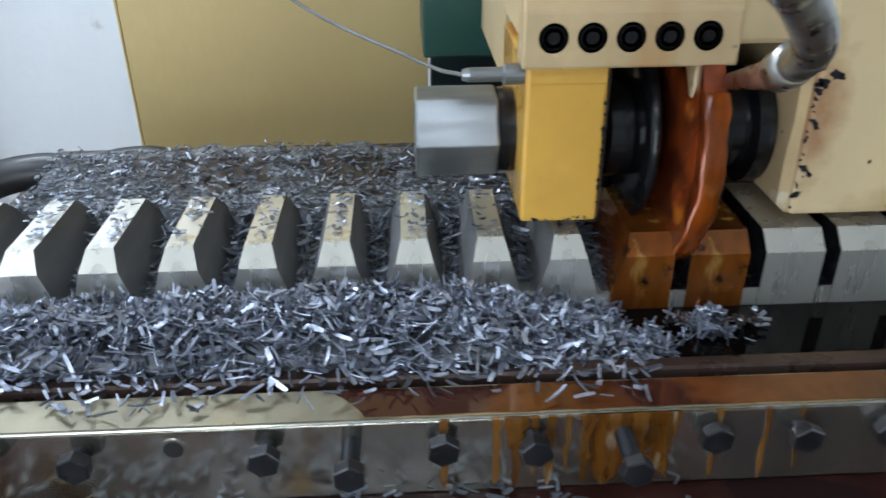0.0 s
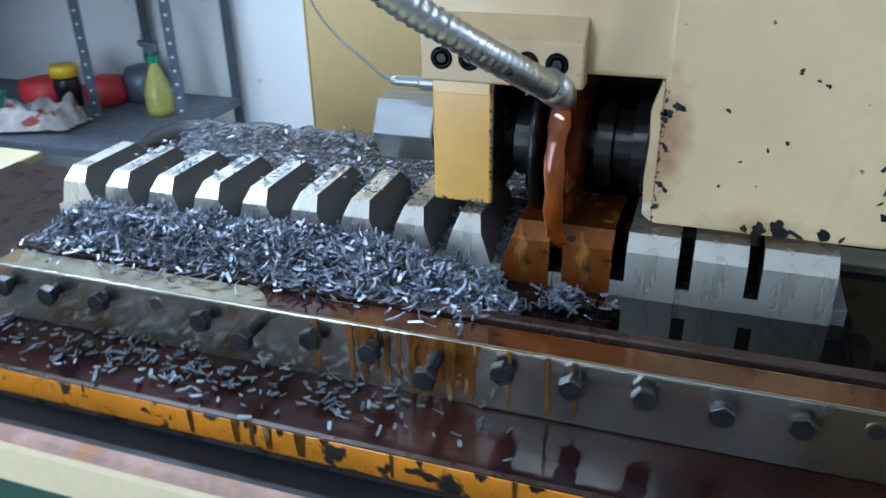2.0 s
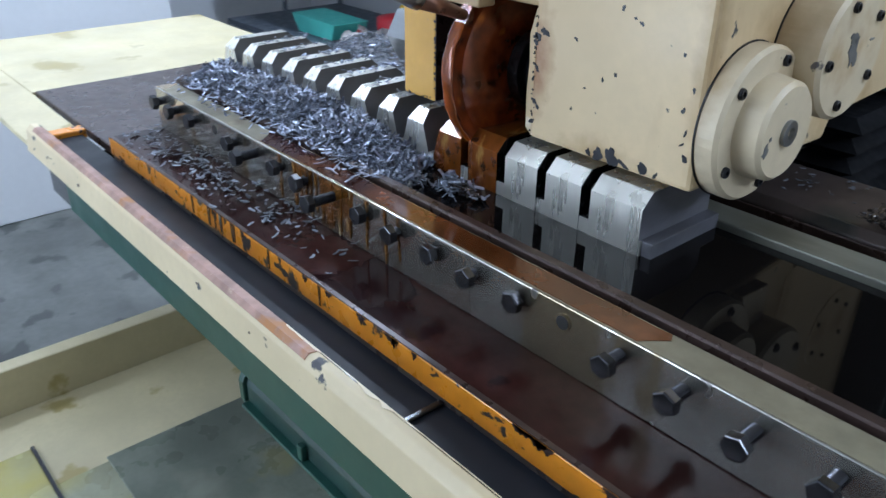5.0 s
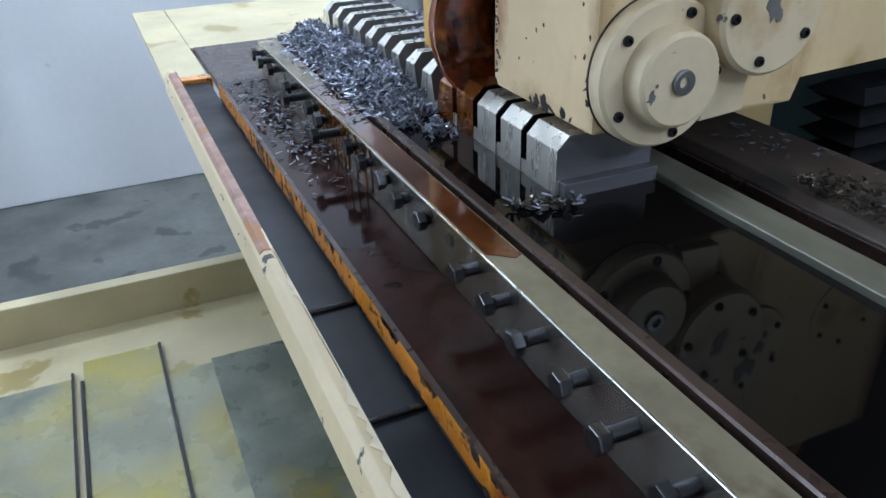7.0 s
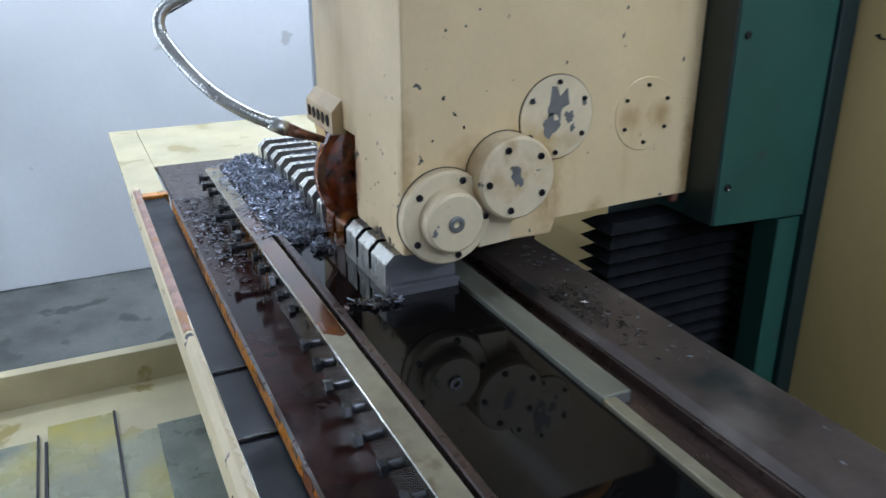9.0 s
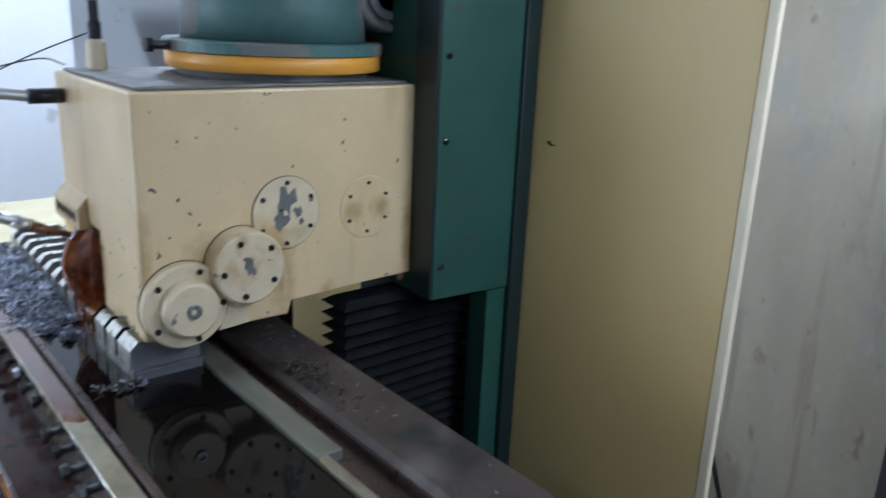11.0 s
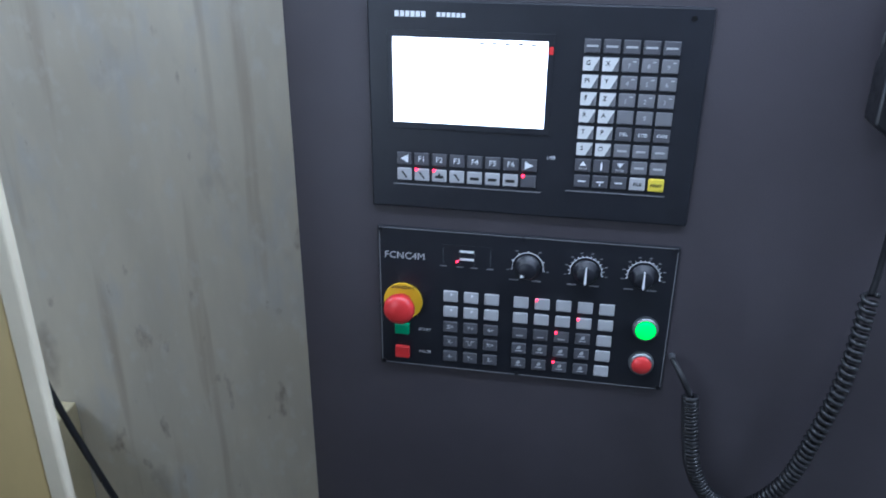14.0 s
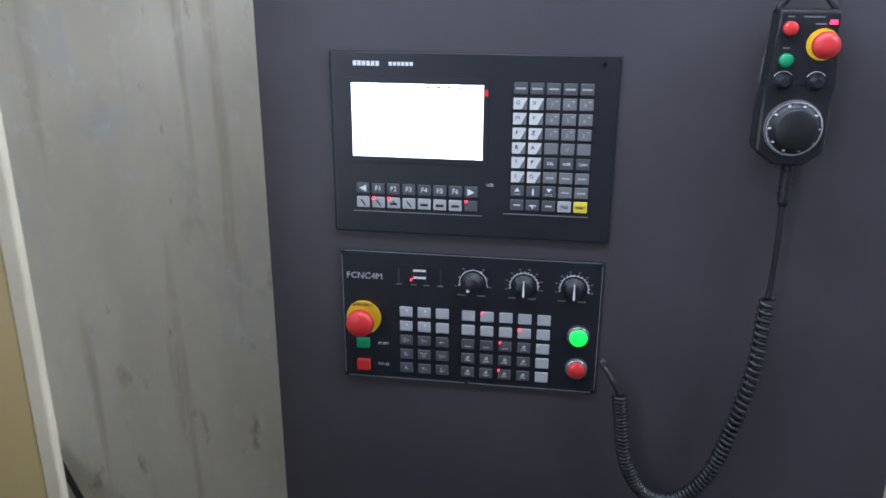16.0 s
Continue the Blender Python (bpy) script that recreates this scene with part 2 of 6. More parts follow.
    chipbed=mat("packed_swarf", (0.16, 0.165, 0.18), 0.45, 0.6, var=0.5, scale=150, bump=0.6, fine=260),
    chipold=flecked(mat("dull_swarf", (0.20, 0.22, 0.26), 0.5, 0.5, var=0.3, scale=120, bump=0.0), 0.4, 1.25),
    chipwet=flecked(mat("oil_wet_swarf", (0.07, 0.06, 0.055), 0.2, 0.6, var=0.4, scale=120, bump=0.0), 0.3, 1.6),
    chrome=mat("flexible_steel_hose", (0.60, 0.60, 0.60), 0.32, 1.0, var=0.05, scale=30, bump=0.0),
    copper=mat("oily_copper", (0.25, 0.12, 0.08), 0.3, 0.6, var=0.2, scale=30),
    nut=mat("turned_steel", (0.29, 0.30, 0.31), 0.38, 0.85, var=0.12, scale=40, bump=0.06, stretch=(0.2, 1, 1)),
    rubber=mat("black_rubber", (0.013, 0.013, 0.015), 0.42, var=0.2, scale=40, bump=0.03),
    wall=mat("white_plaster", (0.74, 0.75, 0.77), 0.8, var=0.05, scale=1.6, bump=0.12, fine=40, spots=[((0.55, 0.55, 0.55), 5, 0.70, 0.8, 3, ONE)]),
    wall_stain=mat("stained_plaster", (0.74, 0.685, 0.56), 0.8, var=0.09, scale=4, bump=0.5, fine=38, stretch=(1, 1, 0.35), spots=[((0.55, 0.51, 0.42), 3.5, 0.46, 0.8, 3, (1, 1, 0.35), 0.35), ((0.37, 0.30, 0.21), 7, 0.56, 0.8, 23, (1, 1, 0.10), 0.22), ((0.36, 0.31, 0.25), 4.5, 0.64, 0.8, 31, (1, 1, 0.6), 0.12), ((0.62, 0.61, 0.57), 11, 0.55, 0.8, 11, (1, 1, 0.4), 0.2), ((0.40, 0.34, 0.27), 22, 0.66, 0.8, 6, (1, 1, 0.5), 0.1), ((0.50, 0.43, 0.33), 16, 0.57, 0.8, 41, (1, 1, 0.07), 0.16), ((0.74, 0.72, 0.65), 30, 0.56, 0.8, 21, (1, 1, 0.7), 0.3)]),
    concrete=mat("damp_concrete", (0.12, 0.125, 0.115), 0.6, var=0.25, scale=4, bump=0.15, fine=40, spots=[((0.06, 0.065, 0.06), 5, 0.58, 0.5, 5, ONE)]),
    ceiling=mat("ceiling_white", (0.72, 0.72, 0.72), 0.9, var=0.04, scale=2),
    cab=mat("charcoal_powder_coat", (0.053, 0.046, 0.053), 0.5, var=0.06, scale=6, bump=0.16, fine=420),
    cabtrim=mat("light_grey_trim", (0.55, 0.56, 0.58), 0.4, var=0.04),
    unit=mat("black_panel", (0.012, 0.013, 0.018), 0.38, var=0.1, scale=30, bump=0.02),
    keylight=mat("light_grey_key", (0.40, 0.40, 0.41), 0.45, var=0.04, bump=0.0),
    keywhite=mat("white_key", (0.60, 0.60, 0.59), 0.45, var=0.04, bump=0.0),
    keygrey=mat("grey_key", (0.165, 0.165, 0.175), 0.4, var=0.05, bump=0.0),
    keydark=mat("dark_grey_key", (0.085, 0.085, 0.095), 0.4, var=0.05, bump=0.0),
    white=mat("white_print", (0.72, 0.73, 0.75), 0.5, var=0.02, bump=0.0),
    ink=mat("black_print", (0.02, 0.02, 0.02), 0.5, var=0.02, bump=0.0),
    keyyellow=mat("yellow_key", (0.75, 0.60, 0.06), 0.4, var=0.04, bump=0.0),
    red=mat("red_plastic", (0.62, 0.035, 0.035), 0.35, var=0.04, bump=0.0),
    greenp=mat("green_plastic", (0.01, 0.28, 0.12), 0.35, var=0.04, bump=0.0),
    yellowp=mat("yellow_plastic", (0.75, 0.47, 0.02), 0.4, var=0.05, bump=0.0),
    teal=mat("teal_box", (0.10, 0.52, 0.45), 0.5, var=0.06),
    redbag=mat("red_bag", (0.50, 0.03, 0.04), 0.5, var=0.15),
    rag=mat("pale_rag", (0.68, 0.64, 0.62), 0.9, var=0.2, scale=25, spots=[((0.40, 0.10, 0.09), 14, 0.60, 0.9, 3, ONE)]),
    bottle=mat("yellow_green_plastic", (0.36, 0.34, 0.09), 0.25, var=0.1),
    shelf=mat("grey_blue_steel", (0.105, 0.125, 0.155), 0.45, 0.3, var=0.12, scale=12),
    film=mat("amber_oil_film", (0.13, 0.042, 0.013), 0.12, 0.15, var=0.4, scale=9, bump=0.0, coat=0.3, spots=[((0.055, 0.018, 0.012), 5, 0.52, 0.06, 2, ONE)]),
    runs=mat("amber_oil_run", (0.33, 0.145, 0.028), 0.10, 0.6, var=0.4, scale=40, bump=0.0, coat=0.8, stretch=(1, 1, 0.3), spots=[((0.62, 0.52, 0.34), 60, 0.60, 0.2, 3, (1, 1, 0.3), 0.1), ((0.13, 0.035, 0.008), 45, 0.50, 0.06, 6, (1, 1, 0.25), 0.15)]),
    runs_dark=mat("brown_oil_run", (0.21, 0.08, 0.013), 0.08, 0.5, var=0.4, scale=36, bump=0.0, coat=0.8, stretch=(1, 1, 0.3), spots=[((0.07, 0.022, 0.008), 40, 0.50, 0.06, 8, (1, 1, 0.3), 0.15), ((0.60, 0.48, 0.28), 55, 0.62, 0.2, 4, (1, 1, 0.3), 0.1)]),
    hole=mat("dark_bore", (0.01, 0.009, 0.008), 0.5, bump=0.0),
    blue=mat("blue_cloth", (0.03, 0.05, 0.25), 0.8, var=0.2),
    lcd=glow("lit_screen", (0.86, 0.90, 1.0), 2.6),
    lamp_green=glow("lit_green_lens", (0.01, 0.95, 0.06), 1.7),
    led=glow("lit_red_diode", (1.0, 0.02, 0.06), 6.0),
    daylight=glow("bright_daylight", (0.80, 0.90, 1.0), 3.0),
    tube=glow("lit_tube", (0.90, 0.95, 1.0), 4.0),
)
TAN, AMBER = (0.36, 0.22, 0.085), (0.44, 0.27, 0.07)
STAINS = [
    ((0.614, 0.872, 1.118), 0.042, 0.9, AMBER, 0.75), ((0.612, 0.905, 1.045), 0.022, 2.6, TAN, 0.7), ((0.612, 0.765, 1.112), 0.040, 0.8, TAN, 0.5),
    ((0.613, 1.058, 1.150), 0.018, 1.1, TAN, 0.6), ((0.613, 1.122, 1.153), 0.020, 1.0, TAN, 0.75), ((0.612, 1.200, 1.08), 0.020, 5.0, TAN, 0.8),
    ((0.612, 1.000, 1.003), 0.016, 1.0, TAN, 0.6), ((0.612, 0.655, 1.10), 0.014, 6.0, TAN, 0.6), ((0.405, 0.652, 1.06), 0.020, 2.5, RUST, 0.8),
    ((0.50, 0.652, 0.975), 0.045, 0.4, TAN, 0.7),
]
smeared(M["cream"], STAINS)
smeared(M["cap"], STAINS)


# ---- builders ----
LOCAL = set()


def thing(name, label, category, at=(0, 0, 0), group="", kind="", turn=0.0, local=False):
    e = new(name)
    e.empty_display_size = 0.05
    e.matrix_basis = pose(*at, 0, 0, turn)
    if local:
        LOCAL.add(e.name)
    return tagged(e, label, category, group, kind)


def mesh_of(bm, name, material, smooth=False):
    me = bpy.data.meshes.new(name)
    bmesh.ops.recalc_face_normals(bm, faces=bm.faces)
    for f in bm.faces:
        f.smooth = smooth
    bm.to_mesh(me)
    bm.free()
    me.materials.append(material)
    return me


def part(name, bm, material, parent=None, label="", smooth=False):
    """Links a bmesh (or a mesh) as one object under a thing or part; world coordinates unless the thing is local."""
    me = bm if isinstance(bm, bpy.types.Mesh) else mesh_of(bm, name, material, smooth)
    ob = new(name, me)
    if parent:
        ob.parent = parent
        if parent.type == "EMPTY" and parent.name not in LOCAL:
            ob.matrix_parent_inverse = parent.matrix_basis.inverted()
    if label:
        ob["label"] = label
    return ob


def solid(name, bm, material, label, category="", group="", kind="", smooth=False):
    ob = new(name, mesh_of(bm, name, material, smooth))
    return tagged(ob, label, category, group, kind)


def B():
    return bmesh.new()


def box(bm, x0, y0, z0, x1, y1, z1, bevel=0.0, seg=2):
    vs = [bm.verts.new((x, y, z)) for x in (x0, x1) for y in (y0, y1) for z in (z0, z1)]
    fs = [bm.faces.new([vs[i] for i in q]) for q in ((0, 1, 3, 2), (4, 6, 7, 5), (0, 4, 5, 1), (2, 3, 7, 6), (0, 2, 6, 4), (1, 5, 7, 3))]
    if bevel:
        es = list({e for f in fs for e in f.edges})
        bmesh.ops.bevel(bm, geom=es, offset=bevel, segments=seg, affect="EDGES", profile=0.5)
    return bm


def prism(bm, outline, axis, lo, hi, bevel=0.0):
    """Extrude a closed outline along an axis; outline pairs are the other two axes in order."""
    def at(p, v):
        return {"x": (v, p[0], p[1]), "y": (p[0], v, p[1]), "z": (p[0], p[1], v)}[axis]
    a = [bm.verts.new(at(p, lo)) for p in outline]
    b = [bm.verts.new(at(p, hi)) for p in outline]
    n = len(outline)
    fs = [bm.faces.new(a), bm.faces.new(b)] + [bm.faces.new((a[i], a[(i + 1) % n], b[(i + 1) % n], b[i])) for i in range(n)]
    if bevel:
        es = list({e for f in fs for e in f.edges})
        bmesh.ops.bevel(bm, geom=es, offset=bevel, segments=2, affect="EDGES", profile=0.5)
    return bm


def cyl(bm, c, axis, r, depth, seg=32, r2=None, bevel=0.0, twist=0.0):
    """Cylinder or cone frustum from c along +axis."""
    r2 = r if r2 is None else r2
    ring = []
    for rad, h in ((r, 0.0), (r2, depth)):
        vs = []
        for k in range(seg):
            a = 2 * math.pi * k / seg + twist
            p, q = rad * math.cos(a), rad * math.sin(a)
            o = {"x": (h, p, q), "y": (p, h, q), "z": (p, q, h)}[axis]
            vs.append(bm.verts.new((c[0] + o[0], c[1] + o[1], c[2] + o[2])))
        ring.append(vs)
    fs = [bm.faces.new(ring[0]), bm.faces.new(ring[1])]
    caps = list({e for f in fs for e in f.edges})
    for k in range(seg):
        bm.faces.new((ring[0][k], ring[0][(k + 1) % seg], ring[1][(k + 1) % seg], ring[1][k]))
    if bevel:
        bmesh.ops.bevel(bm, geom=caps, offset=bevel, segments=2, affect="EDGES", profile=0.5)
    return bm


def lathe(bm, c, axis, profile, seg=40):
    """Turn a profile of (along, radius) about an axis through c."""
    rings = []
    for h, rad in profile:
        vs = []
        for k in range(seg):
            a = 2 * math.pi * k / seg
            p, q = rad * math.cos(a), rad * math.sin(a)
            o = {"x": (h, p, q), "y": (p, h, q), "z": (p, q, h)}[axis]
            vs.append(bm.verts.new((c[0] + o[0], c[1] + o[1], c[2] + o[2])))
        rings.append(vs)
    for a, b in zip(rings, rings[1:]):
        for k in range(seg):
            bm.faces.new((a[k], a[(k + 1) % seg], b[(k + 1) % seg], b[k]))
    bm.faces.new(rings[0])
    bm.faces.new(rings[-1])
    return bm


def smooth_path(pts, steps=10):
    """Catmull-Rom points through pts."""
    p = [Vector(v) for v in pts]
    p = [2 * p[0] - p[1]] + p + [2 * p[-1] - p[-2]]
    out = []
    for i in range(1, len(p) - 2):
        for s in range(steps):
            t = s / steps
            out.append(0.5 * ((2 * p[i]) + (p[i + 1] - p[i - 1]) * t + (2 * p[i - 1] - 5 * p[i] + 4 * p[i + 1] - p[i + 2]) * t * t + (3 * p[i] - p[i - 1] - 3 * p[i + 1] + p[i + 2]) * t ** 3))
    out.append(p[-2])
    return out


def sweep(bm, pts, radius, seg=12):
    """A tube along points; radius is a number or a function of the share of the way."""
    up = Vector((0, 0, 1))
    rings, n = [], len(pts)
    side = None
    for i, p in enumerate(pts):
        d = (pts[min(i + 1, n - 1)] - pts[max(i - 1, 0)]).normalized()
        if side is None:
            side = d.cross(up if abs(d.z) < 0.9 else Vector((1, 0, 0))).normalized()
        side = (side - d * side.dot(d)).normalized()
        nor = d.cross(side)
        r = radius(i / (n - 1)) if callable(radius) else radius
        rings.append([bm.verts.new(p + r * (math.cos(2 * math.pi * k / seg) * side + math.sin(2 * math.pi * k / seg) * nor)) for k in range(seg)])
    for a, b in zip(rings, rings[1:]):
        for k in range(seg):
            bm.faces.new((a[k], a[(k + 1) % seg], b[(k + 1) % seg], b[k]))
    bm.faces.new(rings[0])
    bm.faces.new(rings[-1])
    return bm


def words(items, name, material, parent, depth=0.0003):
    """Lettering in the built-in font on a plane facing -y; items of (text, x, y, z, height), a part each."""
    for text, x, y, z, h in items:
        c = bpy.data.curves.new("letters", "FONT")
        c.body, c.size, c.align_x, c.align_y, c.extrude = text, h * 1.4, "CENTER", "CENTER", depth
        c.resolution_u = 2
        o = bpy.data.objects.new("letters", c)
        scene.collection.objects.link(o)
        me = bpy.data.meshes.new_from_object(o.evaluated_get(bpy.context.evaluated_depsgraph_get()))
        me.transform(pose(x, y, z, 90, 0, 0))
        bm = bmesh.new()
        bm.from_mesh(me)
        bpy.data.objects.remove(o)
        bpy.data.meshes.remove(me)
        part(name, bm, material, parent)


# ---- room ----
def room():
    floor = solid("floor", box(B(), -3.6, -3.2, FLOOR - 0.1, 4.6, 2.9, FLOOR), M["concrete"], "damp dark grey concrete workshop floor", "floor", kind="structure")
    solid("ceiling", box(B(), -3.6, -3.2, CEIL, 4.6, 2.9, CEIL + 0.1), M["ceiling"], "plain white workshop ceiling", "ceiling", kind="structure")
    solid("wall_north", box(B(), -3.6, 2.75, FLOOR, 0.3, 2.9, CEIL), M["wall"], "white plastered workshop wall", "wall", kind="structure")
    solid("wall_north_stained", box(B(), 0.3, 2.24, FLOOR, 4.6, 2.9, CEIL), M["wall_stain"], "grey plastered wall with brown water stains", "wall", kind="structure")
    solid("wall_west", box(B(), -3.75, 1.35, FLOOR, -3.45, 2.9, CEIL), M["wall"], "white plastered wall of the shelf recess", "wall", kind="structure")
    solid("wall_west_front", box(B(), -3.6, -3.2, FLOOR, -2.25, 1.35, CEIL, 0.006), M["wall"], "white plastered wall beside the machine", "wall", kind="structure")
    wx0, wx1, wz0, wz1, power = DOORWAY
    south = B()
    for x0, x1, z0, z1 in ((-3.6, wx0, FLOOR, CEIL), (wx1, 4.6, FLOOR, CEIL), (wx0, wx1, wz1, CEIL)):
        box(south, x0, -3.35, z0, x1, -3.2, z1)
    w = tagged(new("door_1"), "open doorway in a white frame with bright daylight behind", "doorway", kind="structure")
    for x0, x1, z0, z1 in ((wx0, wx0 + 0.05, wz0, wz1), (wx1 - 0.05, wx1, wz0, wz1), (wx0 + 0.05, wx1 - 0.05, wz1 - 0.05, wz1)):
        part("door_frame", box(B(), x0, -3.32, z0, x1, -3.27, z1, 0.004), M["edge"], w)
    sky = solid("backdrop", box(B(), wx0 - 0.3, -3.50, wz0, wx1 + 0.3, -3.48, wz1 + 0.3), M["daylight"], "plain bright daylight outside the doorway", "backdrop", kind="structure")
    d = bpy.data.lights.new("doorway_light", "AREA")
    d.shape, d.size, d.size_y, d.energy, d.color = "RECTANGLE", wx1 - wx0 - 0.1, wz1 - wz0 - 0.1, power, (0.80, 0.90, 1.0)
    new("doorway_light", d).matrix_basis = pose((wx0 + wx1) / 2, -3.22, (wz0 + wz1) / 2, 90, 0, 0)
    solid("wall_south", south, M["wall"], "plain white workshop wall", "wall", kind="structure")
    solid("wall_east", box(B(), 4.6, -3.35, FLOOR, 4.75, 2.9, CEIL), M["wall"], "plain white workshop wall", "wall", kind="structure")
    for x, y, up, n, turn, lean, watts in TUBES:
        t = thing("ceiling_light", "white batten light with a lit fluorescent tube", "light", (x, y, up), "ceiling tubes", turn=turn, local=True)
        part("housing", box(B(), -n / 2, -0.04, -0.045, n / 2, 0.04, 0, 0.006), M["edge"], t)
        part("tube", cyl(B(), (-n / 2 + 0.02, 0, -0.065), "x", 0.014, n - 0.04, 16), M["tube"], t, "lit white tube", True)
        if up < CEIL:
            for s in (-0.4, 0.4):
                part("hanger", cyl(B(), (s * n, 0, 0.0003), "z", 0.004, CEIL - up - 0.0005, 8), M["nut"], t)
        d = bpy.data.lights.new("tube_light", "AREA")
        d.shape, d.size, d.size_y, d.energy, d.color = "RECTANGLE", n, 0.08, watts, (0.77, 0.880, 1.03)
        lamp = new("tube_light", d)
        lamp.matrix_basis = pose(x, y, up - 0.09, lean, 0, turn)


room()


# ---- machine bed, trough and table ----
def bed():
    b = thing("machine_bed", "green cast machine bed with a cream coolant trough", "machine bed", (0.4, 0.9, FLOOR))
    part("casting", box(B(), -0.55, 0.80, FLOOR, 1.75, 1.10, 0.735, 0.01), M["green_dark"], b)
    part("trough_rim", prism(B(), [(0.350, 0.8250), (0.339, 0.8265), (0.3305, 0.818), (0.3255, 0.781), (0.350, 0.781)], "x", -0.47, 1.80, 0.0015), M["cream_top"], b, "cream enamelled trough rim, chipped")
    part("rim_top", prism(B(), [(0.3505, 0.8251), (0.3505, 0.8262), (0.3388, 0.8278), (0.3335, 0.8225), (0.3339, 0.8215)], "x", -0.44, 0.42), M["rust"], b, "worn pink and rusty rim top")
    rng = np.random.default_rng(77)
    jag = [(0.36 + 1.42 * q / 150, -rng.uniform(0.0, 0.011) * max(0.0, 0.25 + 1.3 * noise.noise((q * 0.13, 0.5, 0.0)))) for q in range(151)]
    bm = prism(B(), [(0.36, 0.0005), *jag, (1.78, 0.0005)], "z", 0.0003, 0.0011)
    bm.transform(Matrix.Translation((0, 0.3500, 0.8252)) @ Matrix.Rotation(math.radians(-7), 4, "X"))
    part("chipped_edge", bm, M["edge"], b, "pale chipped paint along the rim")
    for k in range(14):
        x, s_ = rng.uniform(-1.0, 1.5), rng.uniform(0.001, 0.0035)
        bm = prism(B(), [(x + s_ * 1.8 * w * math.cos(a), s_ * w * math.sin(a)) for a, w in ((2 * math.pi * q / 9, rng.uniform(0.4, 1)) for q in range(9))], "y", -0.0003, 0.0007)
        bm.transform(Matrix.Translation((0, 0.3265, 0.800 + 0.012 * rng.random())) @ Matrix.Rotation(math.radians(-7), 4, "X"))
        part("bare_patch", bm, M["ridge"], b)
    part("trough_side", box(B(), -0.36, 0.3475, 0.700, 1.78, 0.350, 0.7808), M["green"], b, "green painted trough side")
    part("trough_wall", box(B(), -0.46, 0.3503, 0.702, 1.78, 0.3520, 0.824), M["dark"], b)
    part("trough_floor", box(B(), -0.47, 0.3522, 0.742, 1.80, 1.05, 0.752), M["dark"], b)
    part("trough_bottom", box(B(), -0.36, 0.3522, 0.704, 1.78, 0.7995, 0.7415), M["green_dark"], b)
    part("oil_in_trough", box(B(), -0.44, 0.3522, 0.7525, 1.79, 0.4116, 0.799), M["gutter"], b, "dark oil standing in the trough")
    part("trough_end", box(B(), -0.47, 0.3525, 0.7525, -0.4405, 0.42, 0.808, 0.003), M["orange"], b, "orange painted trough end")
    part("end_cover", prism(B(), [(-1.30, 0.80), (-0.76, 0.80), (-0.472, 0.797), (-0.472, 0.785), (-1.30, 0.785)], "y", 0.3285, 0.418, 0.002), M["tray"], b, "cream sheet metal cover")
    part("end_bracket", box(B(), -1.10, 0.52, 0.70, -0.476, 0.95, 0.7835, 0.004), M["green_dark"], b)
    part("end_sheet", box(B(), -1.30, 0.419, 0.784, -0.76, 1.04, 0.800, 0.003), M["tray"], b, "cream sheet metal end cover")
    part("end_slope", box(B(), -0.758, 0.425, 0.785, -0.293, 0.98, 0.802, 0.003), M["ridge"], b, "brown oily sheet beyond the table end")
    part("guard", prism(B(), [(0.409, 0.548), (0.409, 0.578), (0.413, 0.589), (0.424, 0.595), (0.62, 0.602), (0.62, 0.548)], "x", 0.112, 1.7, 0.002), M["green_dark"], b, "dark green rounded way guard")
    part("guard_lip", box(B(), 0.112, 0.398, 0.542, 1.7, 0.62, 0.5478, 0.0015), M["green"], b, "green lip of the way guard")
    part("guard_cap", prism(B(), [(0.404, 0.546), (0.404, 0.581), (0.410, 0.593), (0.424, 0.599), (0.62, 0.606), (0.62, 0.546)], "x", 0.098, 0.1115, 0.002), M["green"], b)
    for x in (0.26, 0.66, 1.06):
        part("guard_clip", box(B(), x, 0.400, 0.5482, x + 0.012, 0.4088, 0.572, 0.002), M["green"], b)
    # two thin dark rods across the trough oil
    for x in (0.53, 0.725):
        part("cross_rod", box(B(), x, 0.3522, 0.7993, x + 0.008, 0.4115, 0.8035, 0.002), M["dark"], b)
    return b


def drip_tray():
    t = thing("drip_tray", "cream sheet metal drip tray with stained plates beside the machine", "tray", (0.4, -0.1, FLOOR))
    part("tray_floor", box(B(), -0.60, -0.75, 0.180, 1.70, 0.798, 0.196), M["tray"], t)
    part("tray_wall", box(B(), -0.625, -0.75, 0.10, -0.585, 0.798, 0.300, 0.003), M["tray"], t)
    part("tray_wall", box(B(), -0.58, -0.78, 0.10, 1.70, -0.752, 0.300, 0.003), M["tray"], t)
    part("base", box(B(), -0.58, -0.74, FLOOR, 1.68, 0.458, 0.179), M["green_dark"], t)
    for x0, x1, y0, y1, h in ((-0.31, 1.6, 0.203, 0.760, 0.201), (-0.44, 1.6, 0.032, 0.196, 0.2015), (-0.38, 1.6, -0.30, 0.006, 0.202)):
        part("tray_plate", box(B(), x0, y0, 0.1965, x1, y1, h, 0.001), M["plate"], t, "oil-stained plate in the tray")
    part("tray_plate", box(B(), -0.318, 0.300, 0.2012, 1.6, 0.62, 0.2065, 0.001), M["plate_dark"], t, "dark oily plate lying in the tray")
    part("seam_bar", box(B(), -0.44, 0.196, 0.1967, 1.6, 0.203, 0.206), M["dark"], t)
    part("seam_bar", box(B(), -0.40, 0.0065, 0.1967, 1.6, 0.012, 0.205), M["dark"], t)
    part("seam_bar", box(B(), -0.36, 0.024, 0.1967, 1.6, 0.0315, 0.205), M["dark"], t)


